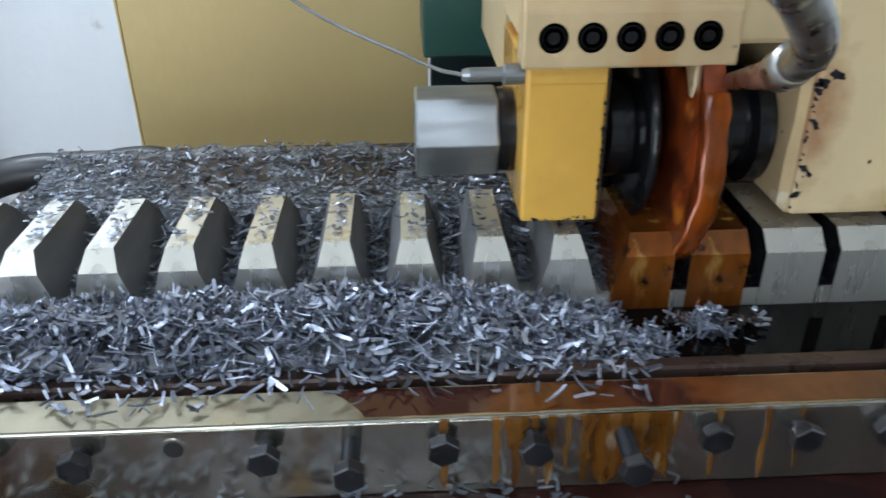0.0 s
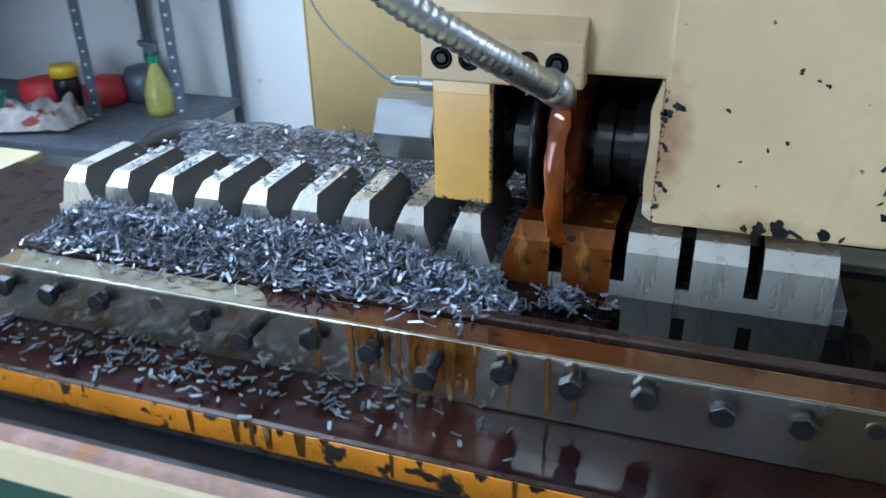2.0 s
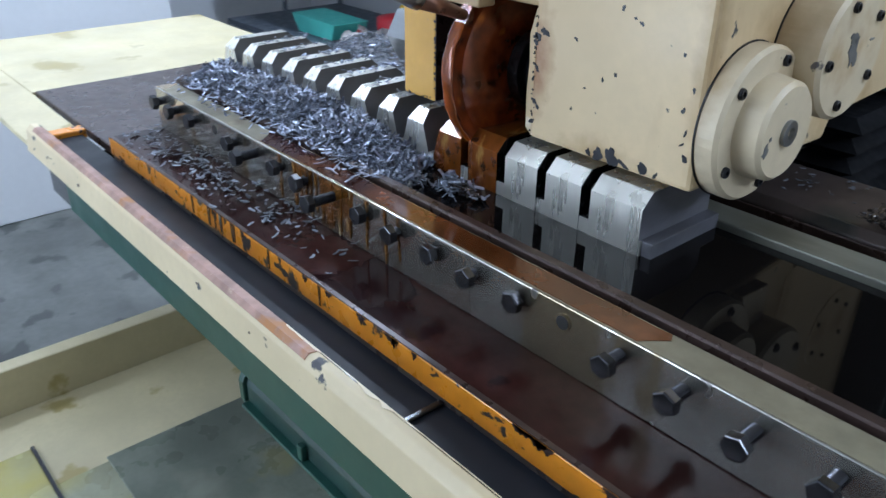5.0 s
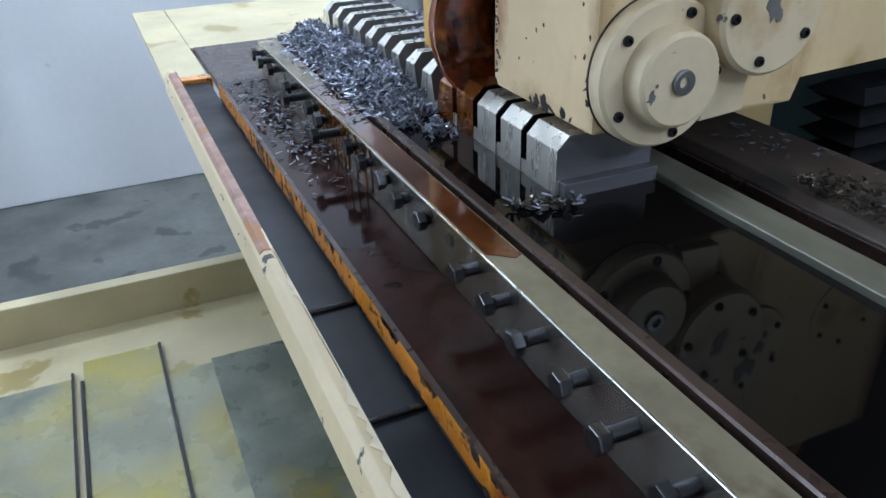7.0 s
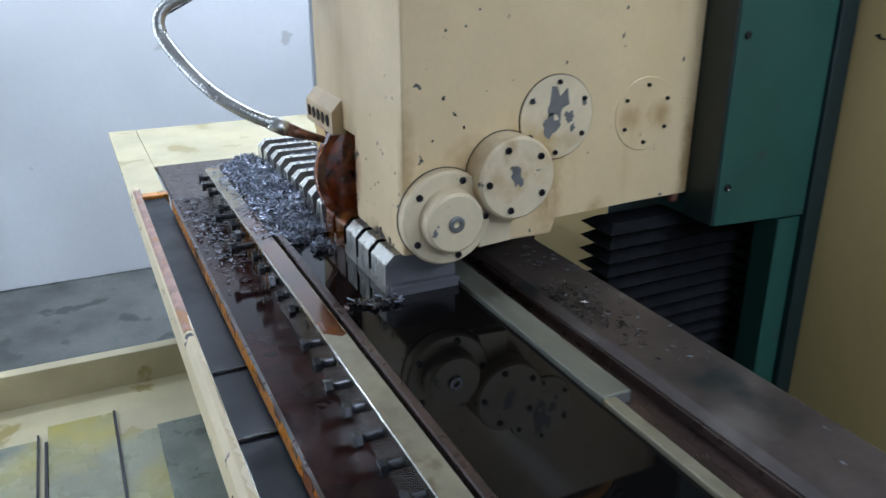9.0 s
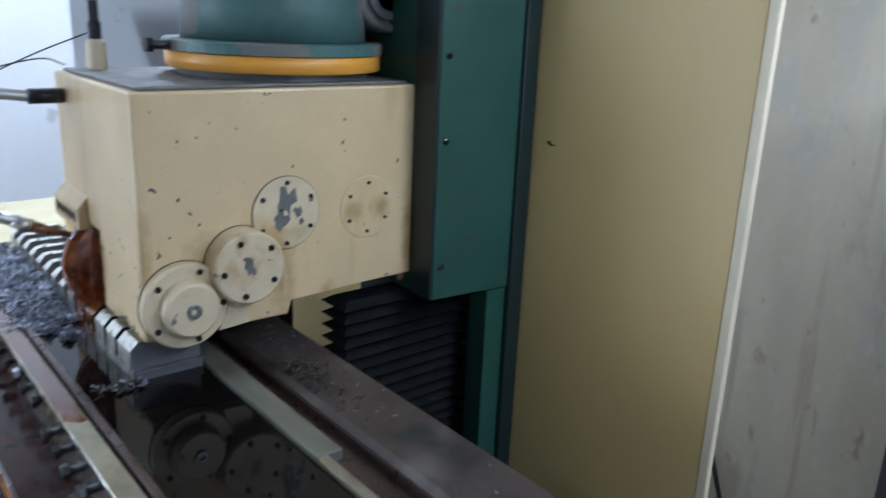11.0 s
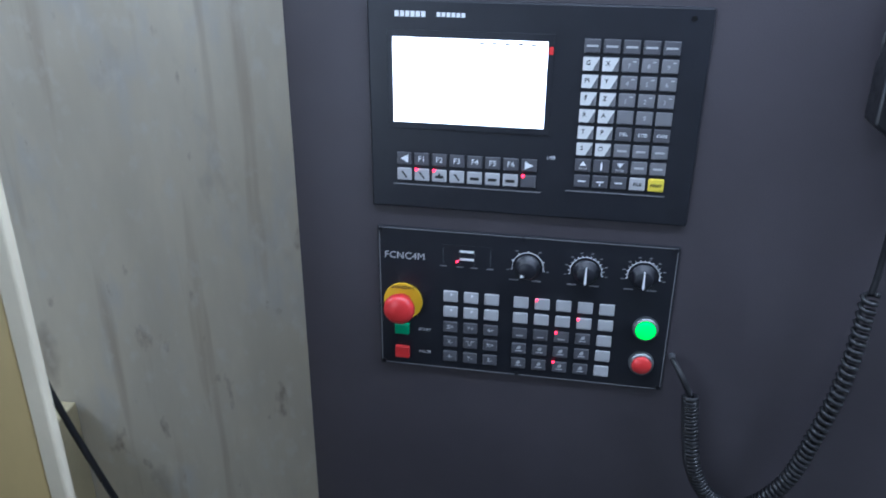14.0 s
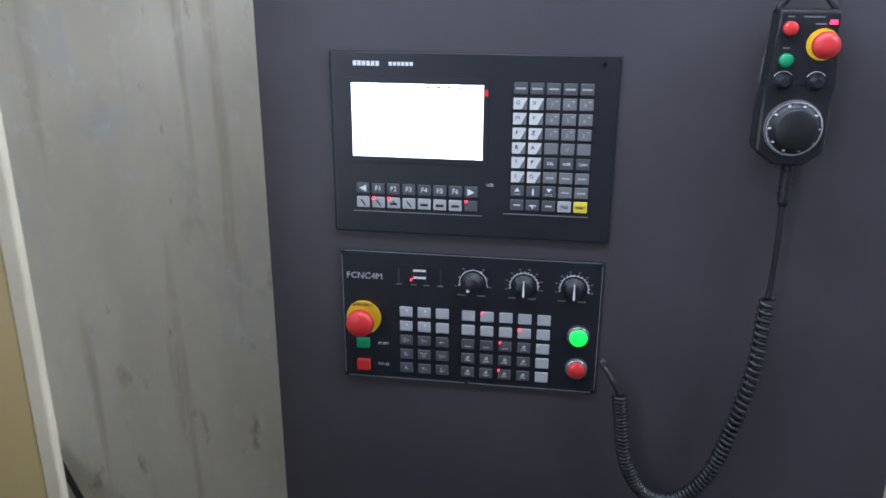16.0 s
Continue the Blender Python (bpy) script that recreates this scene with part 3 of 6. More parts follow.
TOP = 0.836
OIL = 0.897
XL, XR = -0.290, 1.62


def table():
    t = thing("work_table", "long machine table with chipped orange edge and oily red-brown top", "machine table", (0.5, 0.6, 0.75))
    part("slab", box(B(), XL, 0.414, 0.753, XR, 0.99, TOP - 0.002, 0.002), M["bed"], t)
    part("front_band", box(B(), XL - 0.001, 0.4095, TOP - 0.029, XR, 0.4138, TOP, 0.0012), M["orange"], t, "chipped orange painted front edge")
    for x, w in ((0.015, 0.006), (0.064, 0.008), (0.081, 0.005), (0.098, 0.009), (0.131, 0.012), (0.22, 0.004), (0.33, 0.005)):
        ol = [(x - w / 2, TOP), (x + w / 2, TOP), (x + w * 0.4, TOP - 0.012), (x + w * 0.3, TOP - 0.025), (x - w * 0.3, TOP - 0.025), (x - w * 0.45, TOP - 0.010)]
        part("oil_run", prism(B(), ol, "y", 0.4087, 0.4094), M["runs"], t, "amber oil run over the edge")
    rng = np.random.default_rng(5)
    for k in range(26):
        x, w = (rng.uniform(0.28, 1.2) if k < 18 else rng.uniform(-0.25, 0.3)), rng.uniform(0.006, 0.026) * (1 if k < 18 else 0.4)
        low = [(x + w * q / 15, TOP - 0.0012 - 0.011 * math.sin(math.pi * (q + 0.5) / 16) * max(0.1, 0.55 + 0.8 * noise.noise((x * 40 + q * 0.35, k * 3.1, 0.0)) + rng.uniform(-0.08, 0.08))) for q in range(16)]
        part("bare_patch", prism(B(), [(x, TOP), *low, (x + w, TOP)], "y", 0.4088, 0.4094), M["ridge"], t, "bare dark metal where the paint has chipped")
    part("lower_face", box(B(), XL - 0.001, 0.4118, 0.754, XR, 0.4137, TOP - 0.030), M["lower"], t)
    part("top_edge", box(B(), XL, 0.4097, TOP + 0.0002, XR, 0.4155, TOP + 0.0016), M["ridge"], t)
    part("table_bottom_oil", box(B(), XL + 0.002, 0.416, TOP - 0.0018, XR, 0.4955, TOP - 0.0002), M["bed"], t, "oil film on the table top")
    part("ridge", prism(B(), [(0.535, TOP), (0.549, TOP), (0.549, 0.9085), (0.547, 0.9105), (0.537, 0.9105), (0.535, 0.9085)], "x", XL, XR), M["ridge"], t, "brown oily steel strip")
    part("basin_floor", box(B(), XL + 0.01, 0.5495, TOP, XR - 0.01, 0.756, TOP + 0.01), M["dark"], t)
    part("back_block", box(B(), XL, 0.8055, TOP, XR, 0.99, 0.884), M["ridge"], t)
    part("basin_end", box(B(), XL, 0.5495, TOP, XL + 0.009, 0.756, 0.905), M["dark"], t)
    part("basin_end", box(B(), XR - 0.009, 0.5495, TOP, XR, 0.756, 0.905), M["dark"], t)
    o = solid("oil_pool", box(B(), XL + 0.0095, 0.5495, TOP + 0.011, XR - 0.0095, 0.7562, OIL), M["pool"], "still black cutting oil standing in the basin", "oil", kind="stuff")
    bar = thing("clamp_bar", "ground steel bar at the back of the basin", "steel bar", (0.6, 0.78, TOP))
    part("bar", box(B(), XL, 0.757, TOP, 0.985, 0.800, 0.906, 0.002), M["bar_steel"], bar)
    part("end_face", box(B(), 0.9852, 0.759, TOP + 0.055, 0.9858, 0.798, 0.904), M["nut"], bar, "bare bright cut end")
    thin = thing("guide_strip", "thin steel strip along the basin", "steel strip", (1.3, 0.77, TOP))
    part("strip", box(B(), 0.986, 0.757, TOP, XR, 0.775, 0.905, 0.002), M["rail_top"], thin)
    low = thing("brown_strip", "low brown stained steel strip beside the way cover", "steel strip", (1.3, 0.79, TOP))
    part("strip", box(B(), 0.986, 0.776, TOP, XR, 0.805, 0.890, 0.002), M["ridge"], low)
    cover = thing("way_cover", "brown stained steel way cover plate", "steel plate", (0.9, 0.9, 0.884))
    part("plate", prism(B(), [(0.836, 0.8845), (0.836, 0.902), (0.846, 0.912), (0.952, 0.918), (0.958, 0.912), (0.958, 0.8845)], "x", -0.30, 1.385, 0.0015), M["beam"], cover)
    part("front_lip", box(B(), -0.30, 0.8325, 0.8845, 1.383, 0.8357, 0.900, 0.001), M["ridge"], cover, "brown worn lip of the cover")
    part("end_lip", prism(B(), [(0.838, 0.886), (0.838, 0.903), (0.847, 0.9125), (0.951, 0.9185), (0.956, 0.9125), (0.956, 0.886)], "x", 1.3853, 1.388), M["nut"], cover, "bare bright end edge")


def hex_bolt(x, reach, face=0.496, z=0.8865, skin="bolt"):
    b = thing("hex_bolt", "black oxide hex bolt screwed into the clamp rail", "bolt", (x, face, z), "clamp rail bolts")
    y = face - reach
    bm = cyl(B(), (x, y - 0.0105, z), "y", 0.0116, 0.0100, 6, bevel=0.0012, twist=random.uniform(0, 1))
    part("head", bm, M[skin], b)
    bm = B()
    n = max(3, int(reach / 0.0018))
    lathe(bm, (x, y, z), "y", [(reach * k / (2 * n), 0.0066 if k % 2 else 0.0059) for k in range(2 * n + 1)], 14)
    part("shank", bm, M[skin], b)


def rail():
    r = thing("clamp_rail", "steel clamp rail with rust stains and a row of bolt holes", "steel rail", (0.5, 0.51, TOP))
    part("bar", box(B(), -0.285, 0.496, TOP, XR - 0.02, 0.531, 0.9045, 0.0012), M["steel"], r)
    part("top_face", box(B(), -0.2835, 0.4975, 0.9047, XR - 0.022, 0.5295, 0.9054), M["rail_top"], r, "oil-stained top face of the rail")
    rng = np.random.default_rng(21)
    n = 40
    front = [(0.056 + 0.62 * k / n, 0.4982 + 0.0012 * rng.random()) for k in range(n + 1)]
    back = [(0.690 - 0.66 * k / n, 0.5288 - 0.0015 * rng.random()) for k in range(n + 1)]
    part("oil_film", prism(B(), front + [(0.684, 0.509), (0.694, 0.520)] + back + [(0.040, 0.520), (0.050, 0.509)], "z", 0.9055, 0.9061), M["film"], r, "brown oil film on the rail top")
    def run(x, w, z0, skin, y0):
        left, right, m = [], [], 9
        for k in range(m):
            z = 0.9040 + (z0 - 0.9040) * k / m
            drift, fat = 0.0022 * noise.noise((x * 90, k * 0.5, 1.0)), 0.5 * w * (1 - 0.45 * k / m + 0.5 * noise.noise((x * 70, k * 0.9, 4.0)))
            left.append((x + drift - fat, z))
            right.append((x + drift + fat, z))
        part("oil_run", prism(B(), left + [(left[-1][0] * 0.5 + right[-1][0] * 0.5, z0)] + right[::-1], "y", y0, 0.4953), M[skin], r, "amber oil run down the rail")
    for x, w, z0 in ((0.110, 0.007, 0.838), (0.146, 0.006, 0.8375), (0.160, 0.007, 0.8372), (0.172, 0.005, 0.85), (0.184, 0.006, 0.8372), (0.196, 0.004, 0.85), (0.209, 0.008, 0.8375), (0.226, 0.010, 0.842), (0.246, 0.012, 0.8372), (0.268, 0.006, 0.842), (0.302, 0.004, 0.84), (0.338, 0.004, 0.8372), (0.362, 0.003, 0.846)):
        run(x, w, z0, "runs", 0.4940 + 0.0002 * math.sin(x * 977))
    for k, (x, w, z0) in enumerate(((0.236, 0.056, 0.858), (0.224, 0.030, 0.8375), (0.262, 0.022, 0.846), (0.160, 0.018, 0.874))):
        run(x, w, z0, "runs_dark", 0.4949 - 0.0002 * k)
    q = 60
    low = [(-0.22 + 0.70 * k / q, 0.8385 + 0.010 * abs(noise.noise((k * 0.35, 3.1, 0.0)))) for k in range(q + 1)]
    part("oil_sheet", prism(B(), low + [(0.47, 0.902), (-0.21, 0.902)], "y", 0.4954, 0.49595), M["oilsheet"], r, "wet shining oil on the rail face")
    for x in (-0.075, 0.600):
        bm = cyl(B(), (x, 0.4945, 0.8875), "y", 0.0088, 0.0020, 20)
        part("hole_rim", bm, M["steel"], r)
        part("bolt_hole", cyl(B(), (x, 0.4940, 0.8875), "y", 0.0068, 0.0026, 20), M["hole"], r, "empty dark bolt hole")
    for x, reach in ((-0.262, 0.009), (-0.2, 0.012), (-0.137, 0.008), (-0.012, 0.009), (0.046, 0.026), (0.109, 0.006), (0.172, 0.010), (0.235, 0.032), (0.298, 0.005), (0.360, 0.008), (0.422, 0.004), (0.484, 0.008), (0.545, 0.004), (0.664, 0.018), (0.726, 0.018), (0.788, 0.022), (0.850, 0.018), (0.912, 0.026), (0.974, 0.020), (1.036, 0.018), (1.098, 0.024), (1.160, 0.020), (1.222, 0.018), (1.284, 0.022)):
        hex_bolt(x, reach, skin="bolt" if x < 0.33 else "boltwet")


# ---- rack ----
PITCH, GAP0 = 0.0630, 0.314
Y0, Y1, ZR, ZT = 0.634, 0.757, 0.913, 0.9625


def tooth_bm(lo_w0, lo_w1, top_w0, top_w1):
    """A tooth from root to tip with chamfered ends; widths left and right of its middle at root and tip."""
    bm = B()
    secs = []
    ch = 0.015
    for y, z in ((Y0, ZT - ch), (Y0 + ch, ZT), (Y1 - ch, ZT), (Y1, ZT - ch)):
        s = (z - ZR) / (ZT - ZR)
        a0, a1 = lo_w0 + (top_w0 - lo_w0) * s, lo_w1 + (top_w1 - lo_w1) * s
        secs.append([bm.verts.new(v) for v in ((-lo_w0, y, 0.893), (-lo_w0, y, ZR), (-a0, y, z), (a1, y, z), (lo_w1, y, ZR), (lo_w1, y, 0.893))])
    for a, b in zip(secs, secs[1:]):
        for i in range(6):
            bm.faces.new((a[i], a[(i + 1) % 6], b[(i + 1) % 6], b[i]))
    bm.faces.new(secs[0])
    bm.faces.new(secs[-1])
    return bm


def rack():
    r = thing("gear_rack", "steel gear rack being milled, cut teeth and narrow rough slots", "gear rack", (0.13, 0.69, 0.85))
    end = 0.576
    left = -0.318
    part("bar", box(B(), left, Y0 + 0.0008, 0.850, end, Y1 - 0.0008, ZR), M["rack"], r)
    part("liner", box(B(), 0.25, Y0 + 0.004, 0.8495, end + 0.0125, Y1 + 0.001, 0.9135, 0.001), M["rack_end"], r, "steel liner under the rack end")
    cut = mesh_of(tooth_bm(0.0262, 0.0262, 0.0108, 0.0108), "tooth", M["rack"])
    # sideways faces take the darker steel: flank shade put into the colour
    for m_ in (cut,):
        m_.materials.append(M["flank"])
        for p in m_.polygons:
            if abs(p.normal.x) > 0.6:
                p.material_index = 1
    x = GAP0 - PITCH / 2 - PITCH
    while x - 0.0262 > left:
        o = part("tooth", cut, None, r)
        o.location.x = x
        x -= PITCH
    wet = mesh_of(tooth_bm(0.0262, 0.0248, 0.0108, 0.0248), "tooth", M["amber"])
    o = part("tooth", wet, None, r, "tooth wet with amber oil")
    o.location.x = GAP0 - PITCH / 2
    # slot sides turn black: shade painted in along with the oil
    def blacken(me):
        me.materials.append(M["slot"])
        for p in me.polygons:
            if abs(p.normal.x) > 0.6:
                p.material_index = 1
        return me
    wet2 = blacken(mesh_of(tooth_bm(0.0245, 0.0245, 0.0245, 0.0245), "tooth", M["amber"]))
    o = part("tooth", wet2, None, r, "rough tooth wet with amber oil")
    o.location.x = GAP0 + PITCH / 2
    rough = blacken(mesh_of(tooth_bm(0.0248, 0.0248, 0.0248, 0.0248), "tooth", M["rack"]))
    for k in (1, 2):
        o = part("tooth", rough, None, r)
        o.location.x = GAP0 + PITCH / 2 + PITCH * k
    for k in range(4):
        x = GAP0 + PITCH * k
        # thin black strip added for the shaded, oily slot floor
        part("slot_floor", box(B(), x - 0.0072, Y0 + 0.0025, ZR, x + 0.0072, Y1 - 0.002, ZR + 0.0012), M["slot"], r, "black strip for the oil and shade in the slot")
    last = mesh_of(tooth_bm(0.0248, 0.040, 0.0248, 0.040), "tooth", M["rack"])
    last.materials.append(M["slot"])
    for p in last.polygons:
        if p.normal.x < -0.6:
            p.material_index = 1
    # the right end face gets a darker, rougher grey
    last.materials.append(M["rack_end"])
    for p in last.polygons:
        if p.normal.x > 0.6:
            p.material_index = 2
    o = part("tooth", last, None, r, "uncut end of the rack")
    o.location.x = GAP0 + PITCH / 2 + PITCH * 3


bed()
drip_tray()
table()
rail()
rack()


# ---- milling head ----
AX, AY, AZ = 0.31, 0.720, 1.029


def ringbolts(parent, cx, cy, cz, r, n, a0, size=0.0054, name="cap_screw"):
    for k in range(n):
        a = a0 + 2 * math.pi * k / n
        y, z = cy + r * math.cos(a), cz + r * math.sin(a)
        bm = lathe(B(), (cx, y, z), "x", [(-0.001, size), (0.003, size), (0.004, size * 0.85), (0.004, size * 0.5), (0.0005, size * 0.45)], 14)
        part(name, bm, M["bolt"], parent)


def head():
    h = thing("milling_machine_head", "cream enamelled milling head with round bearing caps, chipped paint", "milling head", (0.4, 0.92, 0.97))
    outline = [(0.650, 1.388), (1.203, 1.388), (1.203, 1.002), (0.918, 1.002), (0.918, 0.969), (0.650, 0.973)]
    part("gearbox", prism(B(), outline, "x", 0.402, 0.612, 0.005), M["cream"], h)
    part("gearbox_left", box(B(), 0.178, 0.6543, 1.114, 0.45, 1.2027, 1.3877, 0.005), M["cream"], h)
    part("gearbox_lower", box(B(), 0.200, 0.930, 1.003, 0.41, 1.200, 1.12), M["cream"], h)
    part("cover_plate", box(B(), 0.205, 0.665, 1.3885, 0.600, 1.19, 1.3945, 0.002), M["grey"], h)
    # block added to keep the opening behind the arbor in darkness
    part("cutter_bay", box(B(), 0.2436, 0.800, 0.935, 0.4015, 0.92, 1.1135), M["recess_shade"], h, "black block standing in for the shaded oily cutter opening")
    part("bay_edge", prism(B(), [(0.400, 1.1125), (0.4018, 1.1125), (0.4018, 0.974), (0.393, 0.982), (0.3915, 1.02), (0.3935, 1.055), (0.392, 1.085)], "y", 0.654, 0.70), M["overarm"], h, "oily chipped edge of the opening")
    # overarm and outer bearing
    part("overarm", prism(B(), [(0.634, 1.1045), (0.634, 1.146), (0.6535, 1.167), (0.66, 1.167), (0.66, 1.1045)], "x", 0.174, 0.331, 0.0022), M["overarm"], h, "cream bolted overarm block")
    for k in range(5):
        x = 0.1955 + 0.0277 * k
        bm = lathe(B(), (x, 0.6345, 1.127), "y", [(-0.0012, 0.0108), (-0.0012, 0.0085), (0.004, 0.0085)], 20)
        # rings and screws blackened for the shade in the holes
        part("counterbore", bm, M["recess_shade"], h)
        bm = lathe(B(), (x, 0.6328, 1.127), "y", [(0.0, 0.0078), (0.0, 0.0045), (0.003, 0.004)], 12)
        part("socket_screw", bm, M["recess_shade"], h)
    part("bearing_arm", box(B(), 0.180, 0.648, 0.975, 0.242, 0.79, 1.1040, 0.003), M["yellow"], h, "oil-streaked yellow outer bearing arm")
    # brown plate over the yellow arm side: oil plus painted shade
    part("arm_side", box(B(), 0.2422, 0.6482, 0.9765, 0.2432, 0.789, 1.1030), M["ridge"], h, "brown side of the bearing arm, oil and shade in its colour")
    part("arm_step", box(B(), 0.1815, 0.6462, 1.0895, 0.2405, 0.6485, 1.1030, 0.001), M["yellow"], h)
    rng = np.random.default_rng(8)

    def flake(cx, cz, size, y=None, x=None):
        ol = []
        lean, flat = rng.uniform(0, 3.1), rng.uniform(0.35, 0.9)
        for k in range(17):
            a = 2 * math.pi * k / 17
            q = size * (0.72 + 0.55 * noise.noise((1.4 * math.cos(a) + 90 * cx, 1.4 * math.sin(a) + 70 * cz, size * 300)) + rng.uniform(-0.10, 0.10))
            u, v = q * math.cos(a), q * flat * math.sin(a)
            ol.append((cx + u * math.cos(lean) - v * math.sin(lean), cz + u * math.sin(lean) + v * math.cos(lean)))
        if y is not None:
            part("bare_patch", prism(B(), ol, "y", y - 0.0004, y + 0.001), M["bolt"], h)
        else:
            part("bare_patch", prism(B(), ol, "x", x - 0.001, x + 0.0004), M["bolt"], h)
    for cx, cz, q in ((0.500, 0.980, 0.010), (0.517, 0.983, 0.013), (0.533, 0.979, 0.008), (0.556, 0.982, 0.010), (0.572, 0.979, 0.006), (0.488, 0.979, 0.006), (0.408, 1.085, 0.006), (0.416, 1.092, 0.007), (0.421, 1.090, 0.004), (0.409, 1.05, 0.004), (0.407, 1.015, 0.005),
                      (0.412, 1.010, 0.004), (0.536, 1.119, 0.0035), (0.513, 1.130, 0.0035), (0.528, 1.123, 0.003), (0.459, 1.092, 0.004), (0.497, 1.058, 0.0035), (0.512, 1.066, 0.003), (0.598, 1.03, 0.005), (0.592, 1.05, 0.004), (0.601, 1.005, 0.005), (0.596, 1.018, 0.004), (0.585, 1.10, 0.003), (0.46, 1.02, 0.003), (0.475, 1.045, 0.0025), (0.60, 1.07, 0.004)):
        flake(cx, cz, q, y=0.650)
    for k in range(24):
        flake(0.4030 + 0.006 * rng.random() ** 2, 0.976 + 0.136 * rng.random(), 0.0015 + 0.0048 * rng.random() ** 2, y=0.650)
    for k in range(16):
        flake(0.2405 + 0.0015 * rng.random(), 0.977 + 0.118 * rng.random(), rng.uniform(0.0012, 0.0034), y=0.648)
    for k in range(9):
        flake(0.184 + 0.056 * rng.random(), 0.9765 + 0.003 * rng.random(), rng.uniform(0.0012, 0.003), y=0.648)
    for cy, cz, q in ((0.737, 1.186, 0.006), (0.752, 1.165, 0.004), (0.718, 1.212, 0.005), (0.93, 1.25, 0.004), (0.665, 1.0, 0.004), (0.70, 1.15, 0.003)):
        flake(cy, cz, q, x=0.612)
    # bearing caps on the side
    c1 = part("bearing_cap", lathe(B(), (0.6115, 0.716, 1.033), "x", [(0.0, 0.0745), (0.020, 0.0745), (0.024, 0.071), (0.024, 0.050), (0.046, 0.047), (0.050, 0.043), (0.050, 0.0125)], 56), M["cap"], h, "round cream bearing cap, chipped", False)
    part("centre_screw", lathe(B(), (0.6592, 0.716, 1.033), "x", [(0, 0.0125), (0.006, 0.0125), (0.0065, 0.011), (0.0065, 0.006), (0.0015, 0.0055)], 24), M["nut"], c1, "black socket screw")
    ringbolts(c1, 0.6352, 0.716, 1.033, 0.0625, 5, 1.2)
    part("flat_lug", prism(B(), [(0.772, 0.974), (0.80, 1.05), (0.83, 1.02), (0.83, 0.978)], "x", 0.6105, 0.628, 0.002), M["cap"], h)
    c2 = part("bearing_cap", lathe(B(), (0.6115, 0.821, 1.089), "x", [(0.0, 0.065), (0.045, 0.065), (0.049, 0.061), (0.049, 0.02)], 56), M["cap"], h, "round cream bearing cap, chipped", False)
    ringbolts(c2, 0.6602, 0.821, 1.089, 0.050, 5, 0.7)
    c3 = part("cover_disc", lathe(B(), (0.6115, 0.915, 1.166), "x", [(0.0, 0.067), (0.003, 0.067), (0.004, 0.066), (0.004, 0.02)], 56), M["cap"], h, "flat round cover with worn paint", False)
    ringbolts(c3, 0.6152, 0.915, 1.166, 0.056, 6, 0.5, 0.0042)
    def blot(parent, x, cy, cz, size, squash, seed):
        q = np.random.default_rng(seed)
        ol = [(cy + size * w * math.cos(a), cz + size * squash * w * math.sin(a)) for a, w in ((2 * math.pi * k / 15, q.uniform(0.35, 1.0)) for k in range(15))]
        part("bare_patch", prism(B(), ol, "x", x - 0.0008, x + 0.0004), M["grey"], parent, "bare grey patch")
    for k, (dy, dz, s_, w_) in enumerate(((0.0, 0.02, 0.026, 1.4), (-0.012, -0.012, 0.020, 1.2), (0.022, 0.0, 0.012, 1.0), (0.03, -0.018, 0.008, 1.0), (-0.045, 0.03, 0.006, 1.0), (0.05, 0.02, 0.006, 1.0))):
        blot(c3, 0.6157, 0.915 + dy, 1.166 + dz, s_, w_, 40 + k)
    for k, (dy, dz, s_, w_) in enumerate(((0.0, 0.0, 0.014, 1.3), (-0.006, 0.016, 0.010, 0.7), (0.035, 0.01, 0.006, 0.3))):
        blot(c2, 0.6607, 0.821 + dy, 1.089 + dz, s_, w_, 60 + k)
    for k, (dy, dz, s_, w_) in enumerate(((-0.035, -0.012, 0.007, 1.4), (-0.03, 0.0, 0.003, 1.0))):
        blot(c1, 0.6617, 0.716 + dy, 1.033 + dz, s_, w_, 70 + k)
    c4 = part("cover_disc", lathe(B(), (0.6115, 1.092, 1.156), "x", [(0.0, 0.062), (0.0014, 0.062), (0.002, 0.061), (0.002, 0.02)], 56), M["cream"], h)
    ringbolts(c4, 0.6130, 1.092, 1.156, 0.048, 6, 0.5, 0.0034)
    # thin dark ring round the foot of each cap
    for cy, cz, rr in ((0.716, 1.033, 0.0747), (0.821, 1.089, 0.0652), (0.915, 1.166, 0.0672)):
        part("dark_outline", lathe(B(), (0.6118, cy, cz), "x", [(0, rr + 0.0012), (0.0016, rr + 0.0010), (0.0016, rr - 0.001)], 56), M["hole"], h)
    part("oil_stain", prism(B(), [(0.906, 1.075), (0.916, 1.072), (0.920, 1.005), (0.908, 1.004)], "x", 0.6115, 0.6124), M["overarm"], h, "brown oil stain")
    part("rusty_stub", lathe(B(), (0.596, 1.185, 0.984), "z", [(0, 0.006), (0.004, 0.010), (0.0175, 0.010)], 12), M["copper"], h, "rusty stub under the gearbox")
    # swivel ring, drum and motor
    part("swivel_base", lathe(B(), (0.40, 1.01, 1.3948), "z", [(0, 0.185), (0.012, 0.185), (0.013, 0.20)], 56), M["grey"], h)
    part("orange_ring", lathe(B(), (0.40, 1.01, 1.408), "z", [(0.0, 0.206), (0.001, 0.208), (0.029, 0.208), (0.030, 0.206)], 72), M["ring"], h, "orange painted graduated ring", True)
    part("flange", lathe(B(), (0.40, 1.01, 1.4395), "z", [(0.0, 0.212), (0.018, 0.212), (0.021, 0.208)], 64), M["drum"], h, "grey-green flange")
    part("drum", lathe(B(), (0.40, 1.01, 1.461), "z", [(0.0, 0.178), (0.06, 0.176), (0.20, 0.165), (0.21, 0.15)], 56), M["drum"], h, "grey-green swivel drum", True)
